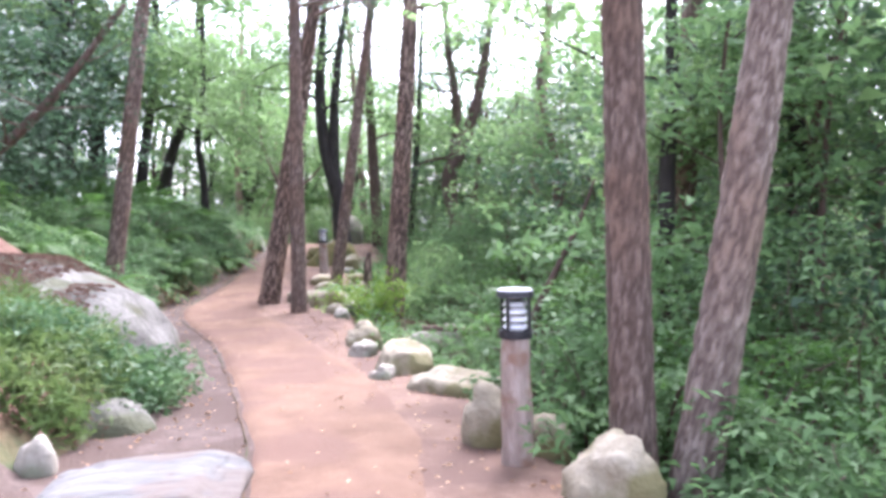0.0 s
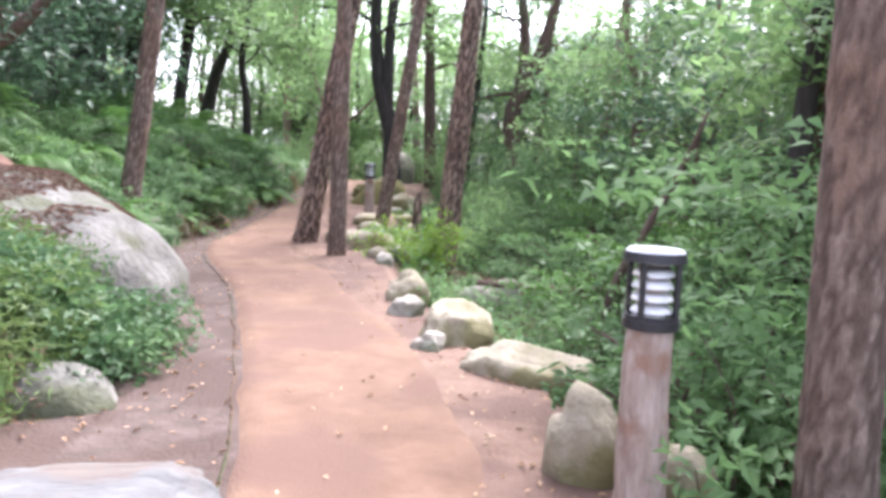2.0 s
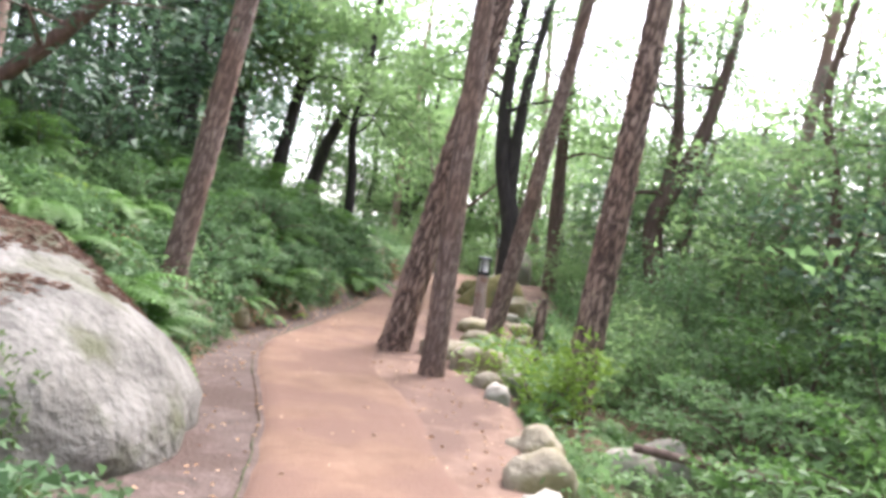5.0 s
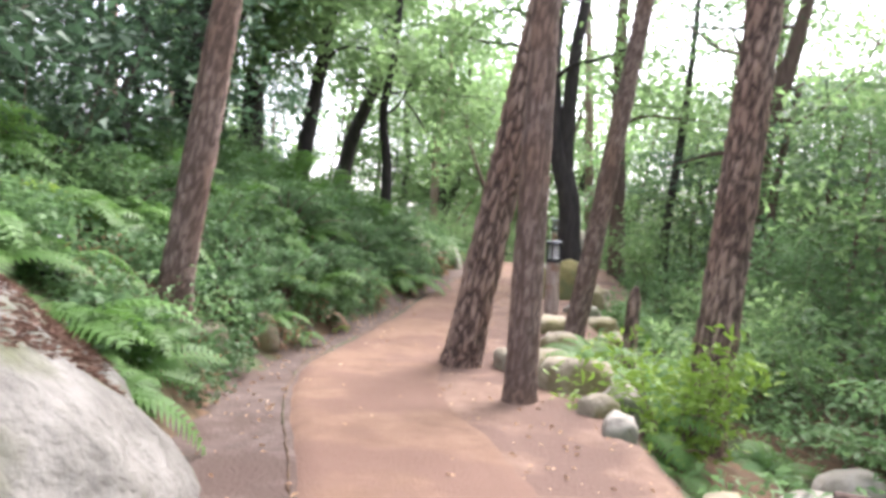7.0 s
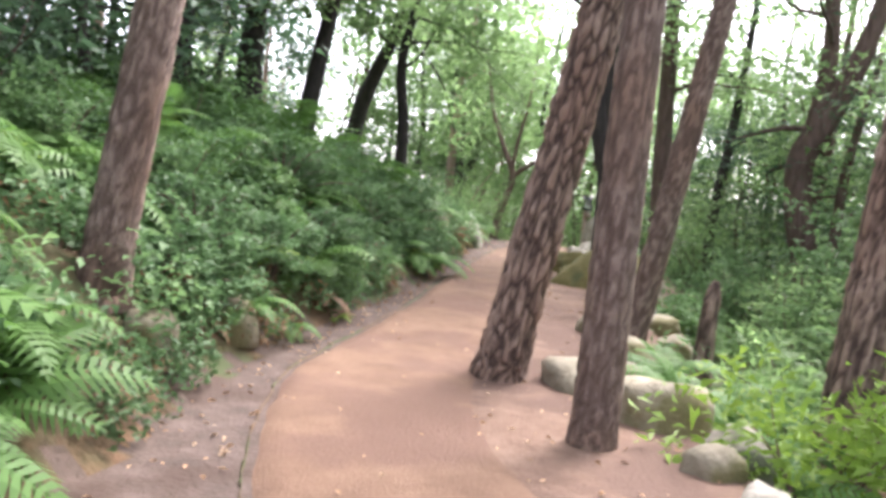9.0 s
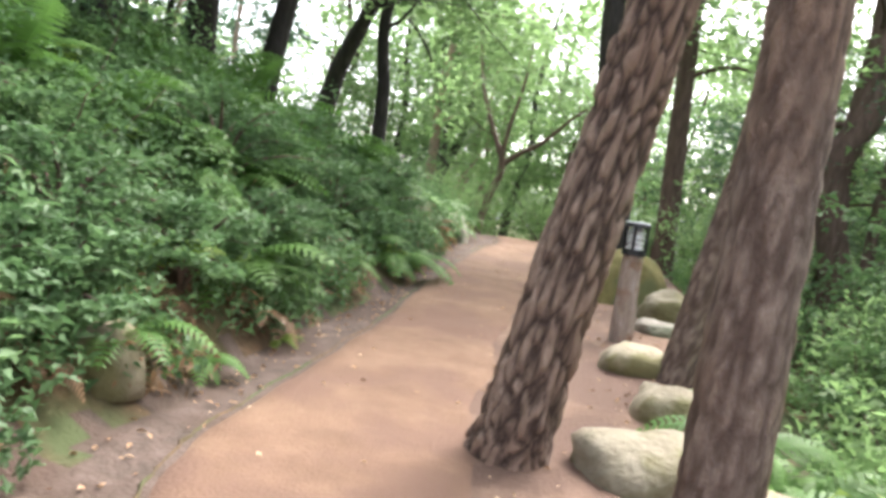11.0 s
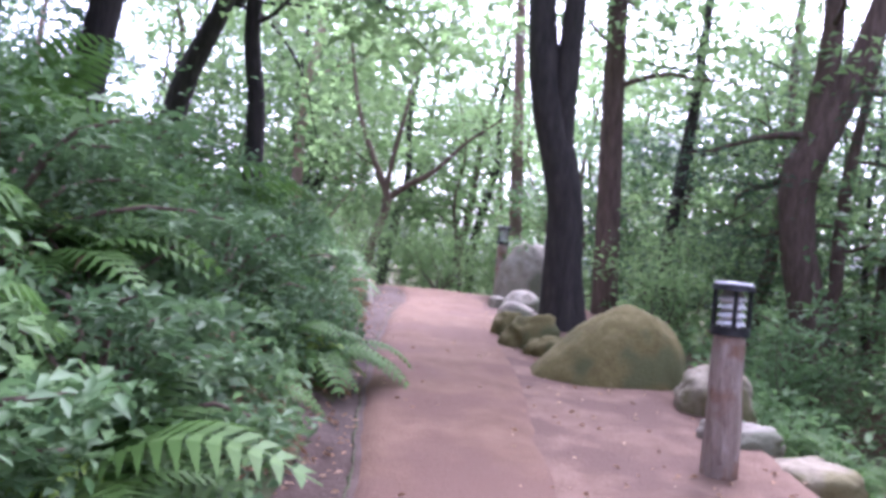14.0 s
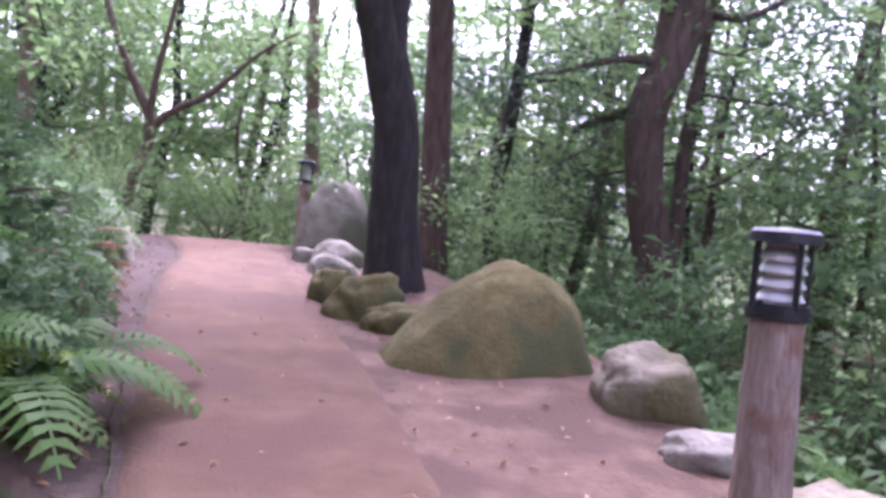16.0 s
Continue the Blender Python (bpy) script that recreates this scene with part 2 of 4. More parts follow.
def build_ground():
    xs, ys = spaced(-8.5, 3.5, 0.13, 420, 1.22), spaced(-1, 27, 0.14, 420, 1.22)
    verts = [(x, y, land(x, y)) for y in ys for x in xs]
    w = len(xs)
    faces = [(j * w + i, j * w + i + 1, (j + 1) * w + i + 1, (j + 1) * w + i) for j in range(len(ys) - 1) for i in range(w - 1)]
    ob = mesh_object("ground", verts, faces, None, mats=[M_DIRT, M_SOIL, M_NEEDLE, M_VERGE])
    idx = []
    for j in range(len(ys) - 1):
        for i in range(w - 1):
            x, y = xs[i], ys[j]
            wob = 0.25 * noise.noise((x * 3, y * 3, 9))
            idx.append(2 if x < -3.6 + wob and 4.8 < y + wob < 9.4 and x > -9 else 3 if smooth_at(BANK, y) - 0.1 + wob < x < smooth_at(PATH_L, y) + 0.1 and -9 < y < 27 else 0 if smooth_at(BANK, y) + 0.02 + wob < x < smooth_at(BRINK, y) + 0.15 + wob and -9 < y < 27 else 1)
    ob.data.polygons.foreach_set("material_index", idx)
    tagged(ob, "brown earth forest floor rising to a bank beside the trail", "ground", kind="structure")


def build_path():
    ys = np.arange(-8.5, 27.5, 0.1)
    n = 15
    verts, faces = [], []
    for k, y in enumerate(ys):
        l = smooth_at(PATH_L, y) + 0.03 * noise.noise((0, y * 2.5, 5))
        r = smooth_at(PATH_R, y) + 0.08 * noise.noise((9, y * 1.3, 5)) + 0.02 * noise.noise((9, y * 5, 5))
        for i in range(n):
            u = i / (n - 1)
            x = l + (r - l) * u
            lift = 0.03 if i else -0.03
            if i == n - 1:
                lift = -0.02
            elif u > 0.72:
                lift = 0.03 - 0.024 * (u - 0.72) / 0.28
            verts.append((x, y, land(x, y) + lift + 0.008 * noise.noise((x * 4, y * 4, 2)) + 0.012 * noise.noise((x * 1.2, y * 0.8, 4))))
    for k in range(len(ys) - 1):
        for i in range(n - 1):
            faces.append((k * n + i, k * n + i + 1, (k + 1) * n + i + 1, (k + 1) * n + i))
    tagged(mesh_object("path", verts, faces, M_PATH), "orange packed clay walking trail with a worn edge", "path", kind="structure")


def build_edging():
    """The dark ragged lip of the clay surface on its uphill side."""
    ys = np.arange(0, 24, 0.05)
    verts, faces = [], []
    for k, y in enumerate(ys):
        l = smooth_at(PATH_L, y) + 0.03 * noise.noise((0, y * 2.5, 5)) + 0.012 * noise.noise((4, y * 14, 1))
        w = max(0.0, 0.004 + 0.022 * noise.noise((2, y * 11, 3)))
        z = land(l, y)
        verts += [(l - w, y, z - 0.02), (l - w, y, z + 0.008), (l + 0.002, y, z + 0.012 + w * 0.6), (l + 0.01, y, z - 0.02)]
    for k in range(len(ys) - 1):
        for j in range(3):
            a = k * 4 + j
            faces.append((a, a + 1, a + 5, a + 4))
    tagged(mesh_object("edging", verts, faces, M_SOIL), "ragged dark lip along the clay surface", "edging", kind="structure")


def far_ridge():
    """A ridge added far beyond the wood; its pale colour is painted haze."""
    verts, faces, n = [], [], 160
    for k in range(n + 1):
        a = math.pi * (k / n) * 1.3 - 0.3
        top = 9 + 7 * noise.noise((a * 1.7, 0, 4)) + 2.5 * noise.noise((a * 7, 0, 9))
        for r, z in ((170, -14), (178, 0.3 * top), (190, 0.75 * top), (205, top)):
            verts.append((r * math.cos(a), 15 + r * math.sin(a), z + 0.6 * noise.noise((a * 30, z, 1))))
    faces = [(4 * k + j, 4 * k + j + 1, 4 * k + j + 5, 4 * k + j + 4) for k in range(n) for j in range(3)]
    tagged(mesh_object("backdrop", verts, faces, M_HAZE), "added backdrop ridge beyond the trees, haze painted into its pale colour", "distant hills", kind="structure")


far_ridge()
build_ground()
build_path()
build_edging()


# ---- builders ----
def tube(points, segs=12, bark=0.0, plate=6.0, rings_per_m=8, flare=0.0):
    """Verts and faces of a tapered stem along points (x, y, z, radius), with plated bark of that depth."""
    pts = [Vector(p[:3]) for p in points]
    rad = [p[3] for p in points]
    length = [0.0]
    for a, b in zip(pts, pts[1:]):
        length.append(length[-1] + (b - a).length)
    total = length[-1]
    low = min(total, 4.8)
    stops = list(np.linspace(0, low, max(3, int(low * rings_per_m)) + 1))
    if total > low + 0.1:
        stops += list(np.linspace(low, total, max(2, int((total - low) * min(rings_per_m, 8))) + 1))[1:]
    rings = len(stops) - 1
    verts, faces = [], []
    seed = noise.random() * 50
    for k in range(rings + 1):
        s = stops[k]
        i = min(len(pts) - 2, max(0, next((q for q in range(len(length) - 1) if length[q + 1] >= s), len(pts) - 2)))
        u = (s - length[i]) / max(1e-6, length[i + 1] - length[i])
        p0, p1, p2, p3 = pts[max(0, i - 1)], pts[i], pts[i + 1], pts[min(len(pts) - 1, i + 2)]
        c = 0.5 * ((2 * p1) + (p2 - p0) * u + (2 * p0 - 5 * p1 + 4 * p2 - p3) * u * u + (3 * p1 - p0 - 3 * p2 + p3) * u ** 3)
        d = (0.5 * ((p2 - p0) + 2 * (2 * p0 - 5 * p1 + 4 * p2 - p3) * u + 3 * (3 * p1 - p0 - 3 * p2 + p3) * u * u)).normalized()
        r = rad[i] + (rad[i + 1] - rad[i]) * u
        r *= 1 + flare * math.exp(-s * 4.5)
        side = d.orthogonal() if abs(d.y) > 0.95 else d.cross(Vector((0, 1, 0)))
        side.normalize()
        other = d.cross(side)
        for j in range(segs):
            a = 2 * math.pi * j / segs
            w = side * math.cos(a) + other * math.sin(a)
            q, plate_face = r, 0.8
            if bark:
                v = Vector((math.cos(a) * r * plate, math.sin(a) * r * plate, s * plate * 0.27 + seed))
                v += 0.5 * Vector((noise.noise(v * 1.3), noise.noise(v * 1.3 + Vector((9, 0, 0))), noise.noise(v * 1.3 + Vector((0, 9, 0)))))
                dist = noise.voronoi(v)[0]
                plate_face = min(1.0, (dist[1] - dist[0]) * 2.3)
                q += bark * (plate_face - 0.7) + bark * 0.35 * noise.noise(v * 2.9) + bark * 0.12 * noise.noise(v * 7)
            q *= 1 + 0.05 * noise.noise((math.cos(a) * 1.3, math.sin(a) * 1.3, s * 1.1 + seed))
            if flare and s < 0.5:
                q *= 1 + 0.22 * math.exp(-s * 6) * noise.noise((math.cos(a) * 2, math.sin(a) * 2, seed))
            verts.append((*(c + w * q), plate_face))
    for k in range(rings):
        for j in range(segs):
            j2 = (j + 1) % segs
            faces.append((k * segs + j, k * segs + j2, (k + 1) * segs + j2, (k + 1) * segs + j))
    faces.append(tuple(range(rings * segs, (rings + 1) * segs)))
    return verts, faces


def join(parts):
    verts, faces = [], []
    for v, f in parts:
        o = len(verts)
        verts += list(v)
        faces += [tuple(i + o for i in q) for q in f]
    return verts, faces


def leaf_cloud(centres, spread, count, size, rng, flat=0.5, slim=0.5, droop=0.0):
    """Folded leaves scattered about clump centres: verts and faces as arrays. centres: (n, 3); spread: (3,) or (n, 3)."""
    centres = np.asarray(centres, float)
    idx = rng.integers(0, len(centres), count)
    sp = np.broadcast_to(np.asarray(spread, float), centres.shape)[idx]
    off = rng.normal(0, 1, (count, 3))
    off /= np.maximum(1.0, np.linalg.norm(off, axis=1, keepdims=True) / 1.7)
    c = centres[idx] + off * sp
    d = rng.normal(0, 1, (count, 3))
    d[:, 2] = d[:, 2] * (1 - flat) - droop
    d /= np.linalg.norm(d, axis=1, keepdims=True)
    up = rng.normal(0, 0.45, (count, 3)) + np.array([0, 0, 1.0])
    s = np.cross(d, up)
    s /= np.maximum(1e-6, np.linalg.norm(s, axis=1, keepdims=True))
    nrm = np.cross(s, d)
    L = size * rng.uniform(0.6, 1.35, (count, 1))
    W = L * slim
    v = np.empty((count, 4, 3))
    v[:, 0] = c - d * L * 0.5
    v[:, 1] = c + s * W * 0.5 + nrm * W * 0.18 + d * L * 0.05
    v[:, 2] = c + d * L * 0.5 - np.array([0, 0, 0.15]) * L
    v[:, 3] = c - s * W * 0.5 + nrm * W * 0.18 + d * L * 0.05
    return v.reshape(-1, 3)


def leaves_object(name, clouds, mat, parent=None, single=False):
    v = np.concatenate(clouds).astype(np.float32)
    n = len(v) // 4
    me = bpy.data.meshes.new(name)
    me.vertices.add(len(v))
    me.vertices.foreach_set("co", v.ravel())
    base = np.arange(n)[:, None] * 4
    halves = [base + np.array([0, 1, 2]), base + np.array([0, 2, 3])]
    tri = (base + np.array([0, 1, 2]) if single else np.concatenate(halves, axis=1)).ravel()
    me.loops.add(len(tri))
    me.loops.foreach_set("vertex_index", tri)
    me.polygons.add(len(tri) // 3)
    me.polygons.foreach_set("loop_start", np.arange(len(tri) // 3) * 3)
    me.materials.append(mat)
    me.update(calc_edges=True)
    ob = new(name, me)
    if parent:
        ob.parent = parent
    return ob


RNG = np.random.default_rng(7)


def branch_path(start, out, length, rise, r, rng, n=5):
    p = Vector(start)
    d = Vector((*out, rise)).normalized()
    pts = [(*p, r)]
    for k in range(1, n + 1):
        d = (d + Vector(rng.normal(0, 0.22, 3))).normalized()
        p = p + d * (length / n)
        pts.append((*p, r * (1 - 0.85 * k / n)))
    return pts


def along(points, u):
    n = len(points) - 1
    i = min(n - 1, int(u * n))
    f = u * n - i
    return [points[i][k] + (points[i + 1][k] - points[i][k]) * f for k in range(4)]


def tree(name, label, trunks, bark_mat, leaf_mat, crown_from=0.5, branches=10, branch_len=1.8, leaves=2500, leaf=0.11, bark=0.0, segs=14, rpm=8, flare=0.35,
         slim=0.5, plate=6.0, clump=(0.42, 0.42, 0.2), rise=0.25, group="trees in the wood", single=True):
    """A tree whose trunks are lists of (x, y, z, radius); boughs leave the first ones from crown_from of their length up."""
    base = trunks[0][0]
    root = new(name)
    root.location = (base[0], base[1], base[2])
    off = Vector((base[0], base[1], base[2]))
    rel = [[(p[0] - off.x, p[1] - off.y, p[2] - off.z, p[3]) for p in tr] for tr in trunks]
    v, f = join([tube([(tr[0][0], tr[0][1], tr[0][2] - 0.25, tr[0][3])] + tr if i == 0 else tr, segs, bark, plate, rpm, flare if i == 0 else 0) for i, tr in enumerate(rel)])
    mesh_object("trunk", v, f, bark_mat, root)
    limbs, clumps = [], []
    for b in range(branches):
        tr = rel[b % len(rel)]
        u = crown_from + (0.98 - crown_from) * (b + RNG.uniform(0, 1)) / branches
        q = along(tr, min(0.98, u))
        a = RNG.uniform(0, 2 * math.pi)
        bl = branch_len * (1.15 - 0.5 * u) * RNG.uniform(0.7, 1.3)
        bp = branch_path(q[:3], (math.cos(a), math.sin(a)), bl, rise + RNG.uniform(-0.2, 0.3), max(0.012, q[3] * 0.33), RNG)
        limbs.append(tube(bp, 5, rings_per_m=3.5) if segs > 10 else tube(bp, 3, rings_per_m=2.5))
        for k in range(2, len(bp)):
            clumps.append(bp[k][:3])
            clumps.append(Vector(bp[k][:3]) + Vector(RNG.normal(0, 0.35, 3)) * Vector((1, 1, 0.5)))
    if limbs:
        tagged(mesh_object("branches", *join(limbs), bark_mat, root), kind="stuff")
    if leaves and clumps:
        cl = leaf_cloud([tuple(c) for c in clumps], clump, leaves, leaf, RNG, slim=slim)
        tagged(leaves_object("leaves", [cl], leaf_mat, root, single), kind="stuff")
    tagged(root, label, "tree", group)
    return root


def stone(name, label, at, size, mat, turn=0.0, seed=0, rough=0.21, flat=1.0, peak=None, group="", tilt=0.0, sub=3, boxy=0.78, shear=0.0):
    """A weathered stone: size is its full width, depth and height; it is bedded at its foot."""
    bm = bmesh.new()
    bmesh.ops.create_icosphere(bm, subdivisions=sub, radius=1)
    for v in bm.verts:
        c = v.co.normalized()
        d = 1 + rough * 1.6 * noise.noise(c * 1.1 + Vector((seed * 3.7, 0, 0))) + rough * 0.8 * noise.noise(c * 2.6 + Vector((0, seed * 2.1, 0))) + rough * 0.35 * noise.noise(c * 6 + Vector((0, 0, seed))) + rough * 0.16 * noise.noise(c * 15 + Vector((seed, 0, 0)))
        c = c * d
        e = boxy
        c = Vector([math.copysign(abs(q) ** e, q) for q in c])
        if peak:
            k = max(0.0, c.z)
            c.x, c.y = c.x * (1 - peak * k), c.y * (1 - peak * k)
        c.x += shear * max(0.0, c.z)
        c.z = max(c.z, -0.35)
        v.co = Vector((c.x * size[0] / 2, c.y * size[1] / 2, c.z * size[2] / 1.25 * flat + 0.0))
    me = bpy.data.meshes.new(name)
    bm.to_mesh(me)
    bm.free()
    me.materials.append(mat)
    me.polygons.foreach_set("use_smooth", [True] * len(me.polygons))
    ob = new(name, me)
    ob.matrix_basis = pose(at[0], at[1], at[2], 0, tilt, turn)
    return tagged(ob, label, "boulder" if max(size) > 0.9 else "rock", group)


def pine(label, base, lean, radius, height, bark=0.02, segs=40, rpm=40, bend=0.0, lean_y=0.0, crown_from=0.55, leaves=1600, plate=9.0, bark_mat=None, **kw):
    """A tall pine: lean is its drift in x for each metre of height."""
    x, y, z = base
    pts = []
    for k in range(7):
        h = height * k / 6
        pts.append((x + lean * h + bend * math.sin(h * 0.55), y + lean_y * h, z + h, radius * (1 - 0.55 * k / 6)))
    return tree("pine_tree", label, [pts], bark_mat or M_SCALY, M_DARKLEAF, crown_from=crown_from, leaves=leaves, leaf=0.13, slim=0.22, bark=bark, segs=segs, rpm=rpm, plate=plate, group="pines beside the trail", **kw)


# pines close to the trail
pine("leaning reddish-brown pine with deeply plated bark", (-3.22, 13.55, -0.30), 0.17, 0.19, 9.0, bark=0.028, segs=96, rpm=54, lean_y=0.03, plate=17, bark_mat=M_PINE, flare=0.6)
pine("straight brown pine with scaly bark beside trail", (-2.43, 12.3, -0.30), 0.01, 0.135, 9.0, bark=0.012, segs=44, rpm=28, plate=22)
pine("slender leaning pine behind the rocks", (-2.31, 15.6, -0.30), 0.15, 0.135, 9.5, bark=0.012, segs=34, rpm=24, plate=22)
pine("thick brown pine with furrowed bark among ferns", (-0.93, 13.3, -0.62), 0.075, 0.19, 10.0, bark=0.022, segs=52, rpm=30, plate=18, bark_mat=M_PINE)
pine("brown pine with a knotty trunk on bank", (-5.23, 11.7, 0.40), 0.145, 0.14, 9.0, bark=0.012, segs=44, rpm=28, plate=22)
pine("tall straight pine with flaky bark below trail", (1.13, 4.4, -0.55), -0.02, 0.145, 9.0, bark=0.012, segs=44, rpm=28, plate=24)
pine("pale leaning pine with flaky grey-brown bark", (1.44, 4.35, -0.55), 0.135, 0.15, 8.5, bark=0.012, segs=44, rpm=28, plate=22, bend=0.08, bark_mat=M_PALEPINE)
pine("stout dark-brown pine standing down the slope", (3.5, 11.2, -1.15), 0.05, 0.21, 11.0, bark=0.016, segs=36, rpm=20, plate=14)
pine("distant straight pine downhill", (2.2, 20.2, -0.9), 0.10, 0.17, 12.0, bark=0.0, segs=14, rpm=6)
pine("slim pine on the crest", (-2.98, 28.7, 0.2), -0.06, 0.15, 11.0, bark=0.0, segs=14, rpm=6)
pine("old pine on the slope above boulder", (-6.9, 10.6, 0.75), 0.02, 0.16, 10.0, bark=0.0, segs=16, rpm=6)

# dark broadleaf trunks
tree("dark_tree", "black-barked tree with a wide double trunk", [
    [(-2.92, 21.6, 0.25, 0.30), (-2.97, 21.6, 1.0, 0.24), (-3.02, 21.6, 1.85, 0.22), (-3.36, 21.6, 3.2, 0.20), (-3.50, 21.6, 4.6, 0.16), (-3.42, 21.7, 6.4, 0.12), (-3.2, 21.8, 8.5, 0.06)],
    [(-3.10, 21.6, 2.3, 0.15), (-3.12, 21.55, 3.4, 0.15), (-3.05, 21.5, 4.8, 0.13), (-2.8, 21.4, 6.5, 0.09), (-2.5, 21.3, 8.2, 0.05)]],
    M_DARKBARK, M_CANOPY, crown_from=0.62, branches=18, branch_len=2.6, leaves=6000, leaf=0.15, slim=0.75, single=True, segs=24, rpm=12, flare=0.25, bark=0.012)
tree("brown_tree", "brown trunk with mossy foot behind dark tree", [
    [(-2.05, 23.4, 0.2, 0.20), (-2.1, 23.4, 1.5, 0.18), (-2.2, 23.4, 3.9, 0.16), (-2.25, 23.4, 6.5, 0.12), (-2.1, 23.4, 9, 0.05)]],
    M_GREYBARK, M_CANOPY, crown_from=0.45, branches=10, leaves=3000, segs=16, bark=0.008)
tree("forked_tree", "reddish forked tree with a curving trunk", [
    [(0.62, 22.5, -0.75, 0.27), (0.55, 22.5, 0.3, 0.24), (0.26, 22.5, 1.6, 0.23), (0.22, 22.5, 2.5, 0.24), (0.62, 22.5, 3.4, 0.20), (1.05, 22.5, 4.6, 0.17), (1.45, 22.5, 6.6, 0.11), (1.7, 22.6, 9.0, 0.05)],
    [(0.32, 22.5, 2.7, 0.17), (0.42, 22.5, 3.6, 0.16), (0.45, 22.4, 4.6, 0.14), (0.25, 22.2, 6.2, 0.10), (0.1, 22.1, 8.4, 0.05)],
    [(0.75, 22.7, -0.5, 0.11), (0.95, 22.8, 0.8, 0.10), (1.05, 22.9, 2.4, 0.09), (1.4, 23, 4.4, 0.05)]],
    M_GREYBARK, M_DARKLEAF, crown_from=0.42, branches=20, branch_len=2.6, leaves=9000, leaf=0.12, slim=0.3, segs=24, rpm=10, bark=0.012, clump=(0.5, 0.5, 0.10), rise=0.0)
for lab, pts, rad in (
        ("dark leaning tree on the bank", [(-8.72, 23.3, 2.3), (-8.45, 23.3, 3.4), (-8.0, 23.3, 4.5), (-7.7, 23.3, 5.8), (-7.3, 23.3, 9.5)], 0.19),
        ("slim dark upright tree on the bank", [(-6.6, 20.6, 1.2), (-6.62, 20.6, 2.4), (-6.75, 20.6, 3.5), (-6.55, 20.6, 5.0), (-6.5, 20.6, 9.0)], 0.12),
        ("dark-barked tree on the ferny bank", [(-7.78, 19.1, 1.6), (-7.7, 19.1, 2.6), (-7.45, 19.1, 4.2), (-7.3, 19.1, 5.5), (-7.1, 19.1, 9.0)], 0.17),
        ("thick dark trunk in the shade uphill", [(-8.8, 19.1, 1.8), (-8.85, 19.1, 3.0), (-8.8, 19.1, 5.0), (-8.9, 19.1, 9.0)], 0.26),
        ("stout dark trunk high on the bank", [(-9.7, 18.3, 2.2), (-9.75, 18.3, 3.6), (-9.6, 18.3, 5.2), (-9.5, 18.3, 9.0)], 0.27),
        ("dark trunk shading the upper bank", [(-8.3, 16.5, 1.7), (-8.35, 16.5, 3.0), (-8.2, 16.5, 5.0), (-8.0, 16.5, 9.0)], 0.2),
        ("slender dark tree beyond the boulder", [(-0.95, 24.1, -0.3), (-1.05, 24.1, 1.0), (-0.85, 24.1, 3.0), (-0.7, 24.1, 5.0), (-0.5, 24.1, 9.0)], 0.13),
        ("dark thin tree below the trail", [(2.75, 9.2, -0.9), (2.78, 9.2, 1.6), (2.85, 9.2, 3.2), (2.8, 9.2, 8.0)], 0.13),
        ("dark thin tree downhill of trail", [(4.35, 9.2, -1.0), (4.4, 9.2, 1.4), (4.4, 9.2, 3.2), (4.6, 9.2, 8.0)], 0.15)):
    tree("dark_tree", lab, [[(*p, rad * (1 - 0.6 * i / (len(pts) - 1))) for i, p in enumerate(pts)]], M_DARKBARK, M_CANOPY, crown_from=0.45, branches=12, branch_len=3.0, leaves=5200, leaf=0.17, slim=0.75, single=True, segs=14, rpm=7)


def broken_stump():
    root = new("tree_stump")
    root.location = (-1.62, 15.6, land(-1.62, 15.6) - 0.05)
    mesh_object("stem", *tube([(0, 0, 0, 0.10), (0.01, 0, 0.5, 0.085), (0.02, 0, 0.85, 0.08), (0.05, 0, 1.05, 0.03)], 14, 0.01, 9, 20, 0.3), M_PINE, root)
    tagged(root, "snapped brown stump among the undergrowth", "stump")


broken_stump()
# fallen pole on the downhill side
mesh_object_log = mesh_object("fallen_pole", *tube([(-0.35, 11.3, -0.45, 0.04), (0.5, 11.2, -0.47, 0.045), (1.6, 11.1, -0.42, 0.035), (2.7, 11.0, -0.36, 0.02)], 10, 0.005, 8, 14), M_GREYBARK)
tagged(mesh_object_log, "thin fallen brown pole lying across undergrowth", "log")

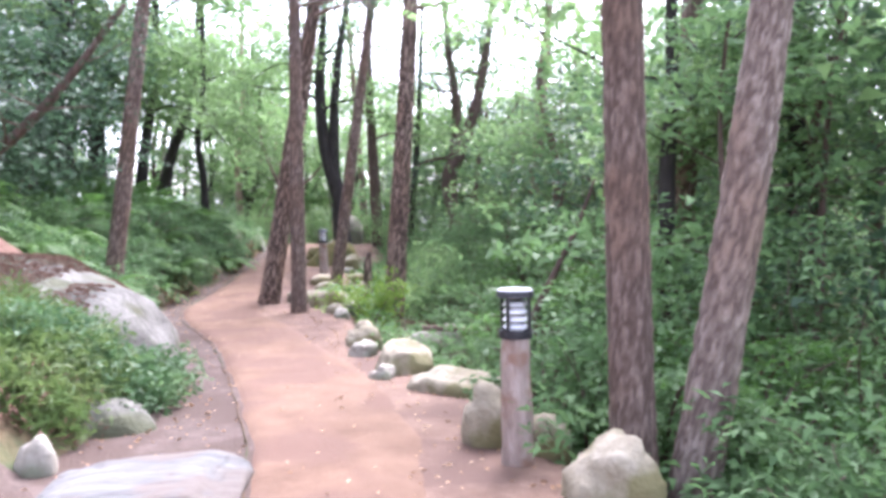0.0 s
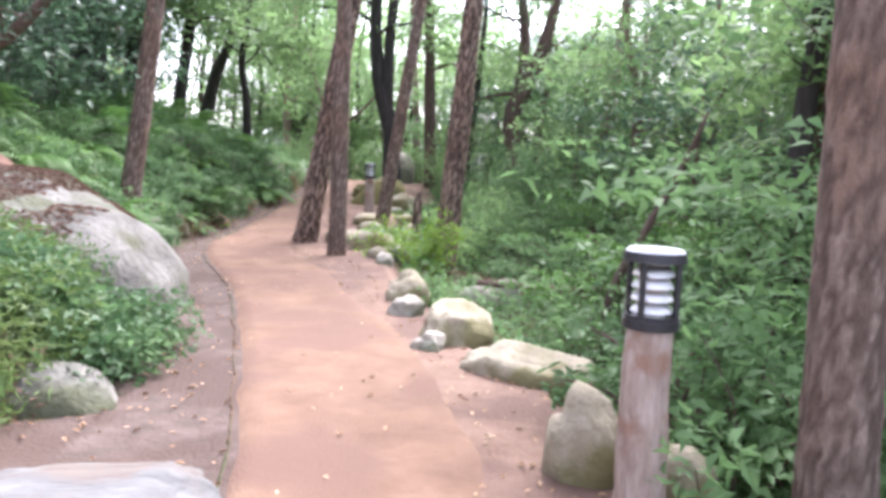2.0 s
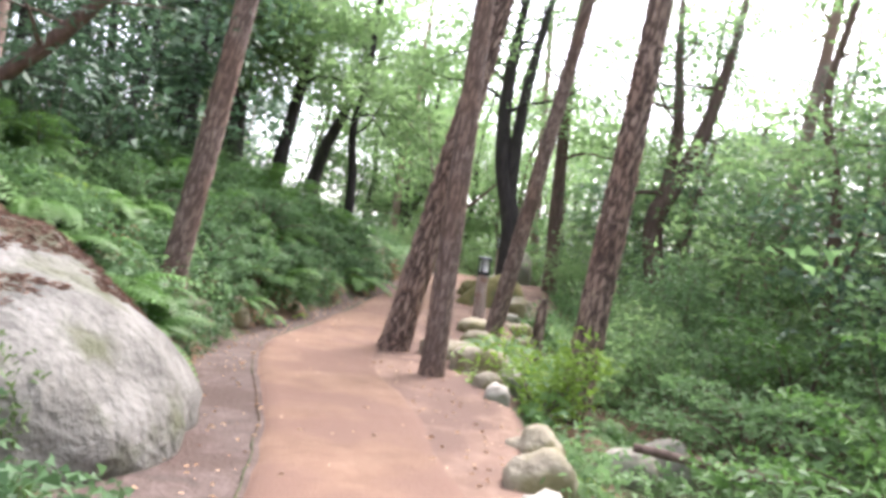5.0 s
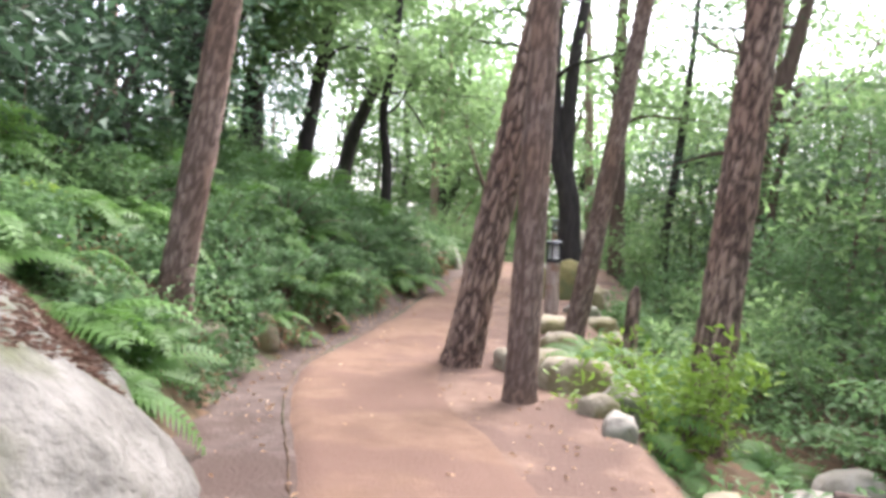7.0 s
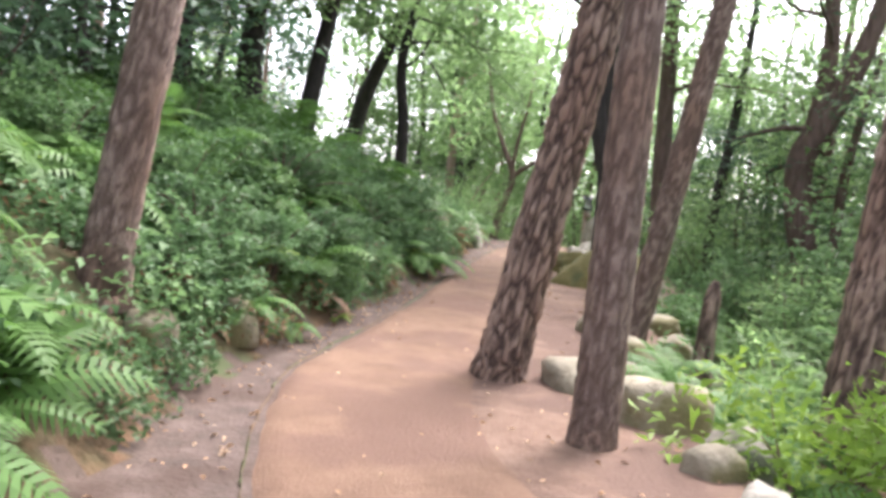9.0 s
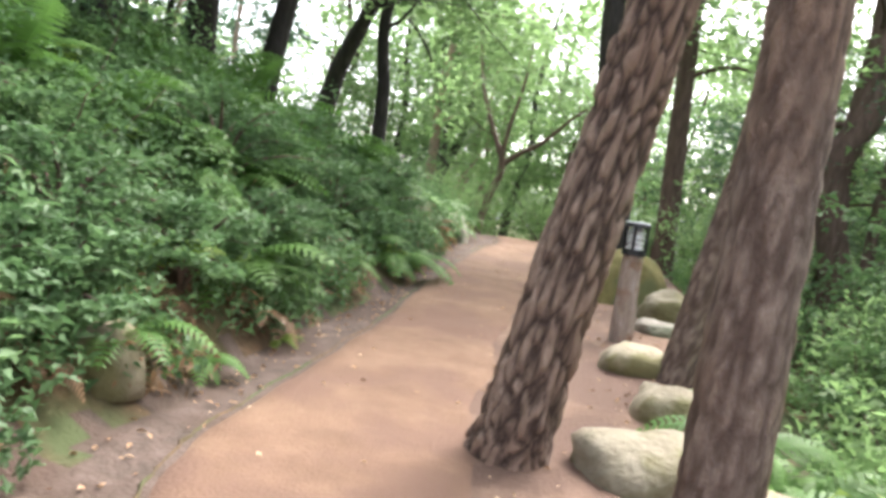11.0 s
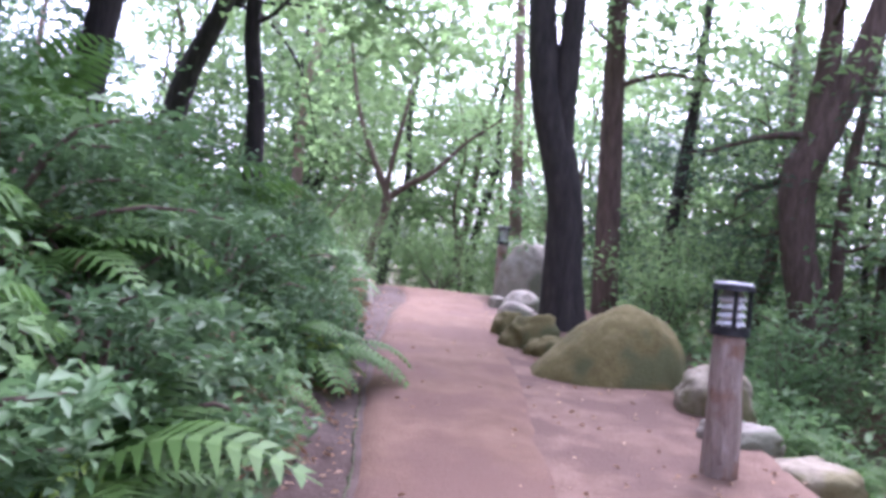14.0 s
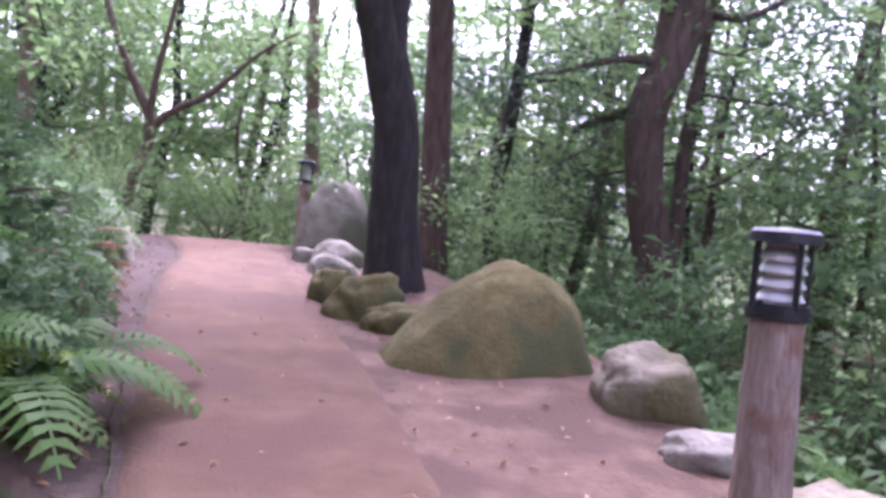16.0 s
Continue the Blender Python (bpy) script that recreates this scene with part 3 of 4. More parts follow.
# ---- woods behind: many stems at the sides and ahead ----
def far_wood():
    rng = np.random.default_rng(21)
    spots = []
    tries = 0
    while len(spots) < 160 and tries < 6000:
        tries += 1
        x, y = rng.uniform(-26, 24), rng.uniform(-8, 52)
        xb, xr = curve_at(BANK, y), curve_at(BRINK, y)
        if y < 30 and xb - 5.5 < x < xr + 5.0:
            continue
        if y >= 26 and -7 < x < 0 and y < 31:
            continue
        if y < 26 and -10 < x < 4.5:
            continue
        if min([9] + [math.hypot(x - a, y - b) for a, b in spots]) < 1.5:
            continue
        spots.append((x, y))
    for k in range(16):
        spots.append((rng.uniform(-15, 7), rng.uniform(29.5, 44)))
    for x, y in spots:
        z = land(x, y)
        h = rng.uniform(6, 11)
        r = rng.uniform(0.06, 0.17)
        lx = rng.normal(0.05, 0.08)
        pts = [(x + lx * h * u + rng.normal(0, 0.12) * (u > 0), y + rng.normal(0, 0.1) * (u > 0), z + h * u, r * (1 - 0.7 * u)) for u in (0, 0.2, 0.4, 0.6, 0.8, 1.0)]
        up = x < curve_at(BANK, y)
        kind = rng.uniform()
        mat = M_DARKBARK if kind < 0.45 else (M_GREYBARK if kind < 0.8 else M_PINE)
        lm = M_DARKLEAF if (y < 22 or x < -10.5) and (kind > 0.72 or (up and kind < 0.3)) else M_CANOPY
        ahead = y > 30 and x > -6
        tree("wood_tree", "slim forest tree with a light green crown" if lm is M_CANOPY else "slim forest tree with a dark green crown", [pts], mat, lm,
             crown_from=0.1, branches=12, branch_len=2.6, leaves=300 if y < 2 else 1000 if ahead else 1300, leaf=0.34, single=True, segs=8, rpm=2.5, flare=0.2, clump=(0.55, 0.55, 0.26))


far_wood()


def thin_stems():
    rng = np.random.default_rng(77)
    for k in range(46):
        x, y = (rng.uniform(0.5, 10), rng.uniform(15, 40)) if k % 3 else (rng.uniform(-12, 0.5), rng.uniform(28, 40))
        z, h, r = land(x, y), rng.uniform(3.5, 7.5), rng.uniform(0.025, 0.06)
        lx = rng.normal(0.05, 0.12)
        pts = [(x + lx * h * u + rng.normal(0, 0.1) * (u > 0), y, z + h * u, r * (1 - 0.7 * u)) for u in (0, 0.25, 0.5, 0.75, 1)]
        tree("thin_tree", "thin crooked forest stem with sparse leaves", [pts], M_GREYBARK if k % 2 else M_DARKBARK, M_CANOPY, crown_from=0.3, branches=9, branch_len=1.5, leaves=420, leaf=0.17, segs=7, rpm=3, flare=0.1)


thin_stems()

# leaning sapling and thin trees of the understorey
tree("sapling", "grey crooked sapling with bare spreading branches", [
    [(-6.1, 27.0, 0.4, 0.10), (-5.95, 27.0, 1.2, 0.09), (-5.75, 27.0, 2.0, 0.085), (-6.1, 27.1, 2.8, 0.06), (-6.5, 27.2, 3.8, 0.045), (-6.8, 27.2, 5.4, 0.02)],
    [(-5.75, 27.0, 2.0, 0.07), (-5.4, 27.0, 2.3, 0.06), (-4.9, 26.9, 2.6, 0.05), (-4.2, 26.8, 3.3, 0.03), (-3.6, 26.6, 3.7, 0.015)],
    [(-5.8, 27.0, 1.9, 0.06), (-5.7, 26.9, 2.8, 0.05), (-5.5, 26.9, 3.9, 0.035), (-5.4, 26.9, 5.2, 0.015)]],
    M_GREYBARK, M_CANOPY, crown_from=0.55, branches=14, branch_len=1.6, leaves=2600, leaf=0.12, segs=10, rpm=8)
tree("sapling", "dead leaning pole among green shrubs", [[(1.07, 9.5, -0.75, 0.055), (1.1, 9.5, -0.2, 0.05), (1.4, 9.5, 0.45, 0.045), (1.72, 9.5, 1.1, 0.035), (1.95, 9.5, 1.7, 0.015)]], M_GREYBARK, M_SHRUB, branches=4, branch_len=0.7, leaves=0, segs=10)
tree("sapling", "mossy leaning branch over the bank", [[(-7.6, 10.5, 0.9, 0.085), (-6.7, 10.5, 1.95, 0.07), (-6.0, 10.5, 2.5, 0.075), (-5.3, 10.5, 3.2, 0.06), (-4.4, 10.5, 4.3, 0.03)]], M_GREYBARK, M_DARKLEAF, crown_from=0.4, branches=8, branch_len=1.2, leaves=1500, leaf=0.11, slim=0.3, segs=12)


def understorey():
    rng = np.random.default_rng(33)
    for x, y, h in ((2.6, 7.4, 4.5), (3.8, 7.9, 5), (3.4, 10.6, 5), (4.9, 11.5, 5.5), (3.0, 13.2, 4), (4.4, 14.6, 5), (2.6, 16.4, 4.2), (3.9, 18.2, 5), (2.7, 21.6, 4.6), (1.6, 19.4, 3.6), (-0.2, 26.4, 4.0), (2.2, 26.6, 4.6), (-2.0, 26.2, 3.2),
                    (5.6, 9.0, 6), (6.0, 16.0, 6), (4.4, 22.5, 5), (4.6, 6.2, 5.0)):
        z = land(x, y)
        lx = rng.normal(0.02, 0.08)
        pts = [(x + lx * h * u + rng.normal(0, 0.08), y + rng.normal(0, 0.08), z + h * u, 0.06 * (1 - 0.75 * u)) for u in (0, 0.25, 0.5, 0.75, 1)]
        tree("young_tree", "young tree with flat green sprays of foliage", [pts], M_GREYBARK, M_SHRUB if rng.uniform() < 0.8 else M_DARKLEAF, crown_from=0.18, branches=15, branch_len=2.0, leaves=2200, leaf=0.15, slim=0.75, single=True,
             segs=8, rpm=4, clump=(0.42, 0.42, 0.07), rise=0.0)
    for x, y, h in ((-7.6, 11.4, 4), (-8.6, 13.0, 5), (-7.9, 14.6, 3.5), (-9.4, 15.6, 5), (-9.9, 17.2, 5), (-10.2, 20.6, 5), (-7.9, 9.2, 4), (-8.9, 10.2, 5), (-10.6, 12.4, 6), (-11.2, 17.0, 6), (-7.2, 8.2, 3.6), (-9.8, 7.0, 5), (-7.8, 6.4, 4.5)):
        z = land(x, y)
        pts = [(x + rng.normal(0, 0.08), y + rng.normal(0, 0.08), z + h * u, 0.07 * (1 - 0.75 * u)) for u in (0, 0.25, 0.5, 0.75, 1)]
        tree("young_tree", "young dark conifer with drooping sprays", [pts], M_DARKBARK, M_DARKLEAF if rng.uniform() < 0.7 else M_IVY, crown_from=0.12, branches=18, branch_len=2.0, leaves=2400, leaf=0.17, slim=0.65, single=True,
             segs=8, rpm=4, clump=(0.42, 0.42, 0.10), rise=-0.1)


understorey()


def downhill_trees():
    """Pines with flat needle sprays and leafy trees standing below the trail."""
    rng = np.random.default_rng(52)
    for k, (x, y, h) in enumerate(((3.2, 19.5, 6.0), (4.7, 20.5, 7.0), (1.5, 27.8, 6.5), (3.5, 26.0, 7.0), (5.5, 25.0, 7.0), (6.6, 20.0, 7.5), (2.4, 30.5, 7.0), (-0.7, 30.5, 6.5), (7.0, 15.2, 7.0), (5.3, 13.0, 6.5), (4.2, 8.6, 5.5), (1.9, 23.9, 5.5))):
        z = land(x, y)
        lx = rng.normal(0.03, 0.06)
        pts = [(x + lx * h * u + rng.normal(0, 0.07), y + rng.normal(0, 0.07), z + h * u, 0.09 * (1 - 0.75 * u)) for u in (0, 0.2, 0.4, 0.6, 0.8, 1)]
        tree("pine_tree", "young pine with flat dark sprays of needles", [pts], M_GREYBARK, M_SPRAY, crown_from=0.22, branches=17, branch_len=2.5, leaves=5200, leaf=0.15, slim=0.22, single=True,
             segs=9, rpm=4, clump=(0.40, 0.40, 0.05), rise=0.0, group="pines below the trail")
    for k, (x, y, h) in enumerate(((5.6, 17.5, 8.0), (3.5, 23.0, 8.0), (0.8, 29.2, 8.0), (7.6, 23.0, 9.0), (6.9, 11.4, 8.0), (8.6, 18.0, 9.0), (5.0, 29.0, 9.0), (9.5, 27.0, 9.0), (-4.4, 31.0, 7.5), (3.9, 15.9, 6.5), (2.9, 17.2, 8.5), (1.0, 25.5, 10.0))):
        z = land(x, y)
        lx = rng.normal(0.05, 0.07)
        pts = [(x + lx * h * u + rng.normal(0, 0.12), y + rng.normal(0, 0.12), z + h * u, 0.13 * (1 - 0.75 * u)) for u in (0, 0.2, 0.4, 0.6, 0.8, 1)]
        tree("broadleaf_tree", "slender tree with tiers of light green leaves", [pts], M_GREYBARK, M_CANOPY, crown_from=0.2, branches=20, branch_len=3.0, leaves=5000, leaf=0.16, slim=0.7, single=True,
             segs=9, rpm=4, clump=(0.5, 0.5, 0.12), rise=0.1)


downhill_trees()

# ---- stones ----
whaleback = stone("boulder", "huge pale granite boulder with pine needles on top", (-4.76, 8.10, -0.38), (3.5, 3.65, 1.52), M_BOULDER, -22, 4, 0.10, sub=5, boxy=0.92, tilt=19)
stone("boulder", "pale grey flat granite slab sunk beside trail", (-1.70, 4.05, -0.33), (1.05, 1.0, 0.23), M_SLAB, 8, 9, 0.24, sub=5, boxy=0.45)
stone("rock", "low mossy grey rock under ivy", (-2.55, 5.45, -0.34), (0.75, 0.6, 0.32), M_BOULDER, 20, 2, group="rocks beside the trail")
stone("rock", "small whitish rock in the grass", (-2.48, 4.42, -0.26), (0.22, 0.22, 0.26), M_STONE, 0, 3, group="rocks beside the trail")
stone("boulder", "large pointed moss-brown boulder on the dirt", (-2.86, 19.05, 0.0), (1.42, 0.95, 0.86), M_MOSSSTONE, 4, 12, 0.10, peak=0.5, sub=5, boxy=0.66, shear=0.26)
stone("boulder", "rounded grey boulder on crest", (-3.13, 24.5, 0.44), (0.98, 0.9, 1.12), M_STONE, 0, 6, 0.08, sub=4)


def needle_cover():
    rng = np.random.default_rng(3)
    pts = []
    m = whaleback.matrix_basis
    whaleback.data.calc_loop_triangles()
    co = [m @ v.co for v in whaleback.data.vertices]
    for tri in whaleback.data.loop_triangles:
        a, c, d = (co[k] for k in tri.vertices)
        nz = (c - a).cross(d - a).normalized().z
        mid = (a + c + d) / 3
        if nz < 0.55 or noise.noise(mid * 1.3) < 0.2 - 0.3 * (mid.x < -3.7) - 0.5 * (mid.x < -4.2):
            continue
        for _ in range(int(tri.area * 3200 + rng.uniform())):
            u, w = rng.uniform(), rng.uniform()
            if u + w > 1:
                u, w = 1 - u, 1 - w
            p = a + (c - a) * u + (d - a) * w
            pts.append((p.x, p.y, p.z + 0.01))
    v = leaf_cloud(pts, (0.004, 0.004, 0.004), len(pts), 0.075, rng, flat=0.95, slim=0.06)
    tagged(leaves_object("pine_needles", [v], M_NEEDLE, single=True), "reddish fallen pine needles lying on the boulder", "pine needles", kind="stuff")


needle_cover()


def flank_weeds():
    """Weeds and moss hanging on the downhill face of the boulder."""
    rng = np.random.default_rng(14)
    m = whaleback.matrix_basis
    co = [m @ v.co for v in whaleback.data.vertices]
    spots = []
    for tri in whaleback.data.loop_triangles:
        mid = (co[tri.vertices[0]] + co[tri.vertices[1]] + co[tri.vertices[2]]) / 3
        edge = 7.55 + 0.3 * noise.noise(mid * 2.0) - 0.35 * max(0.0, mid.z - 0.1)
        if mid.y < edge and mid.z > -0.4 and mid.x < -3.05:
            spots.append(tuple(mid))
    v = leaf_cloud(spots, (0.05, 0.05, 0.05), 15000, 0.055, rng, flat=0.4, slim=0.5, droop=0.2)
    tagged(leaves_object("weeds", [v], M_GRASS, single=True), "green weeds clinging to the face of the boulder", "weeds", kind="stuff")


flank_weeds()
KERB = [  # x, y, width, depth, height, turn, material, seed
    (-1.62, 11.6, 0.26, 0.24, 0.20, 10, 0, 1), (-1.80, 12.15, 0.30, 0.26, 0.2, 40, 1, 21), (-1.12, 10.1, 0.42, 0.34, 0.28, 30, 1, 2), (-1.02, 9.2, 0.44, 0.36, 0.28, 10, 1, 3), (-0.95, 8.55, 0.34, 0.3, 0.22, 60, 0, 4),
    (-0.42, 7.65, 0.62, 0.62, 0.34, 20, 1, 5), (-0.62, 7.25, 0.26, 0.24, 0.17, 0, 0, 6), (0.12, 6.6, 0.95, 0.5, 0.32, -25, 1, 7), (0.30, 5.0, 0.38, 0.38, 0.46, 0, 1, 8), (0.64, 4.72, 0.28, 0.28, 0.32, 0, 1, 18),
    (0.83, 3.75, 0.46, 0.5, 0.42, 15, 1, 9), (0.92, 4.15, 0.34, 0.34, 0.36, 0, 1, 10),
    (-3.42, 20.2, 0.62, 0.5, 0.40, 20, 2, 11), (-3.15, 19.75, 0.72, 0.42, 0.26, 0, 2, 13), (-3.62, 20.75, 0.36, 0.34, 0.34, 0, 2, 14), (-3.45, 22.2, 0.55, 0.45, 0.24, 0, 0, 15), (-3.25, 22.9, 0.6, 0.5, 0.36, 30, 0, 16),
    (-3.6, 23.1, 0.34, 0.34, 0.2, 30, 0, 26), (-2.25, 18.1, 0.60, 0.52, 0.40, -20, 1, 17), (-2.32, 17.35, 0.5, 0.4, 0.17, 10, 0, 19), (-2.05, 16.95, 0.55, 0.5, 0.22, 0, 1, 20), (-1.85, 16.5, 0.4, 0.4, 0.2, 0, 1, 22),
    (-2.05, 13.05, 0.66, 0.66, 0.36, 0, 1, 23), (-2.5, 13.75, 0.85, 0.7, 0.26, 30, 1, 24), (-1.62, 12.55, 0.38, 0.36, 0.24, 0, 0, 25), (-2.35, 14.75, 0.5, 0.6, 0.28, 0, 1, 27), (-2.6, 15.75, 0.5, 0.45, 0.26, 0, 1, 28),
    (-0.35, 11.8, 0.6, 0.5, 0.4, 0, 0, 29), (0.05, 12.4, 0.5, 0.6, 0.5, 20, 0, 30), (-5.72, 20.2, 0.42, 0.4, 0.55, 0, 1, 31), (-4.95, 11.75, 0.3, 0.3, 0.3, 0, 1, 32), (-5.12, 12.95, 0.36, 0.36, 0.36, 0, 1, 33), (-5.6, 22.2, 0.5, 0.4, 0.5, 0, 0, 34)]
for x, y, w, d, h, tn, k, sd in KERB:
    stone("rock", ("pale granite rock lining the trail", "buff rounded rock with moss lining the trail", "moss-brown rounded rock lining the trail")[k], (x, y, land(x, y) - 0.02), (w, d, h), (M_STONE, M_WARMSTONE, M_MOSSSTONE)[k], tn, sd, 0.25, group="rocks lining the trail", sub=4 if y < 9 or 16 < y < 21 else 3)


# ---- lamp bollards on log posts ----
def ring(r0, r1, z0, z1, segs=32):
    v, f = [], []
    for k in range(segs):
        a = 2 * math.pi * k / segs
        for r, z in ((r0, z0), (r1, z0), (r1, z1), (r0, z1)):
            v.append((r * math.cos(a), r * math.sin(a), z))
    for k in range(segs):
        a, b = k * 4, ((k + 1) % segs) * 4
        for j in range(4):
            f.append((a + j, a + (j + 1) % 4, b + (j + 1) % 4, b + j))
    return v, f


def disc(r_bottom, r_top, z0, z1, segs=32, dome=0.0):
    v = [(r_bottom * math.cos(2 * math.pi * k / segs), r_bottom * math.sin(2 * math.pi * k / segs), z0) for k in range(segs)]
    v += [(r_top * math.cos(2 * math.pi * k / segs), r_top * math.sin(2 * math.pi * k / segs), z1) for k in range(segs)]
    v.append((0, 0, z1 + dome))
    f = [(k, (k + 1) % segs, segs + (k + 1) % segs, segs + k) for k in range(segs)]
    f += [(segs + k, segs + (k + 1) % segs, 2 * segs) for k in range(segs)] + [tuple(range(segs))[::-1]]
    return v, f


def bollard(x, y, z, height, turn=0, post_r=0.095):
    root = new("lamp_bollard")
    root.matrix_basis = pose(x, y, z, 0, 0, turn)
    h = height - 0.29
    mesh_object("post", *tube([(0, 0, -0.2, post_r * 1.1), (0.005, 0, h * 0.35, post_r * 1.04), (-0.004, 0, h * 0.7, post_r), (0, 0, h, post_r * 0.95)], 36, 0.007, 9, 40), M_LOG, root)
    b = mesh_object("base_ring", *join([disc(0.105, 0.105, h, h + 0.035), ring(0.088, 0.1, h + 0.035, h + 0.05)]), M_BLACK, root, smooth=False)
    for k in range(4):
        a = math.pi / 4 + k * math.pi / 2
        cx, cy = 0.094 * math.cos(a), 0.094 * math.sin(a)
        s = 0.009
        v = [(cx + dx * s, cy + dy * s, zz) for zz in (h + 0.03, h + 0.255) for dx, dy in ((-1, -1), (1, -1), (1, 1), (-1, 1))]
        mesh_object("cage_bar", v, [(0, 1, 5, 4), (1, 2, 6, 5), (2, 3, 7, 6), (3, 0, 4, 7)], M_BLACK, root, smooth=False)
    gl = mesh_object("glass", *ring(0.082, 0.086, h + 0.04, h + 0.25), M_GLASS, root)
    gl.visible_shadow = False
    for k in range(4):
        z0 = h + 0.06 + k * 0.046
        lv, lf = [], []
        for q in range(24):
            a = 2 * math.pi * q / 24
            for r, zz in ((0.079, z0), (0.056, z0 + 0.034), (0.054, z0 + 0.037), (0.077, z0 + 0.004)):
                lv.append((r * math.cos(a), r * math.sin(a), zz))
        for q in range(24):
            a, c = q * 4, ((q + 1) % 24) * 4
            for j in range(4):
                lf.append((a + j, a + (j + 1) % 4, c + (j + 1) % 4, c + j))
        mesh_object("louvre", lv, lf, M_WHITE, root)
    mesh_object("lamp_core", *disc(0.05, 0.05, h + 0.035, h + 0.25, 20), M_WHITE, root)
    mesh_object("cap", *disc(0.118, 0.112, h + 0.25, h + 0.285, 32, 0.008), M_BLACK, root, smooth=False)
    mesh_object("cap_top", *disc(0.108, 0.10, h + 0.286, h + 0.296, 32, 0.006), M_CAP, root, smooth=False)
    return tagged(root, "log-post bollard lamp with black cage and white louvres", "bollard lamp", "bollard lamps along the trail")


bollard(0.43, 4.48, -0.30, 1.10, 10)
bollard(-2.705, 16.64, -0.06, 1.06, 35)
bollard(-3.56, 24.42, 0.42, 1.13, 0, 0.085)
bollard(-5.48, 10.6, 0.05, 0.78, 20)


# ---- plants ----
def fern_mesh(seed, fronds, length, mat):
    rng = np.random.default_rng(seed)
    v, f = [], []
    for k in range(fronds):
        a = 2 * math.pi * k / fronds + rng.normal(0, 0.25)
        L = length * rng.uniform(0.7, 1.2)
        arch = rng.uniform(0.5, 0.95)
        out = np.array([math.cos(a), math.sin(a), 0])
        side = np.array([-math.sin(a), math.cos(a), 0])
        def at(u):
            return out * L * (u * 0.92) + np.array([0, 0, L * (arch * 1.25 * u - (0.55 + arch * 0.55) * u * u)])
        n = 14
        for i in range(n):
            u = 0.14 + 0.86 * i / n
            p, q = at(u), at(min(1, u + 0.035))
            t = (q - p) / np.linalg.norm(q - p)
            w = L * 0.24 * math.sin(math.pi * min(1, 0.16 + u * 0.84)) ** 0.8 + 0.01
            for s in (-1, 1):
                tip = p + side * s * w + t * w * 0.45 - np.array([0, 0, w * 0.22])
                mid = p + side * s * w * 0.45 + t * w * 0.16 + np.array([0, 0, w * 0.05])
                b = L * 0.024
                o = len(v)
                v += [p - t * b * 0.6, mid - t * b * 1.05, tip, mid + t * b * 1.05, p + t * b * 0.6]
                f += [(o, o + 1, o + 3, o + 4), (o + 1, o + 2, o + 3)]
        for i in range(6):
            u0, u1 = i / 6, (i + 1) / 6
            o = len(v)
            s = 0.004
            v += [at(u0) - side * s, at(u0) + side * s, at(u1) + side * s, at(u1) - side * s]
            f += [(o, o + 1, o + 2, o + 3)]
    me = bpy.data.meshes.new("fronds")
    me.from_pydata([tuple(q) for q in v], [], f)
    me.materials.append(mat)
    me.update()
    return me


FERNS = [fern_mesh(1, 9, 0.55, M_FERN), fern_mesh(2, 11, 0.65, M_FERN), fern_mesh(3, 8, 0.5, M_FERNLIGHT), fern_mesh(4, 10, 0.72, M_FERN), fern_mesh(5, 7, 0.5, M_DRYFERN)]


def fern(x, y, kind, size=1.0, dz=0.0, lean=0.0):
    if math.hypot(x + 5.1, y - 11.3) < 0.55:  # bare round the foot of the pine on the bank
        return
    ob = new("fern", FERNS[kind])
    ob.matrix_basis = pose(x, y, land(x, y) - 0.02 + dz, RNG.normal(0, 8), lean + RNG.normal(0, 8), RNG.uniform(0, 360)) @ Matrix.Diagonal((size, size, size, 1))
    tagged(ob, "bright yellow-green fern on the forest bank" if kind == 2 else "withered brown fern hanging from the bank" if kind == 4 else "green fern with arching feathery fronds", "fern", "ferns beside the trail")


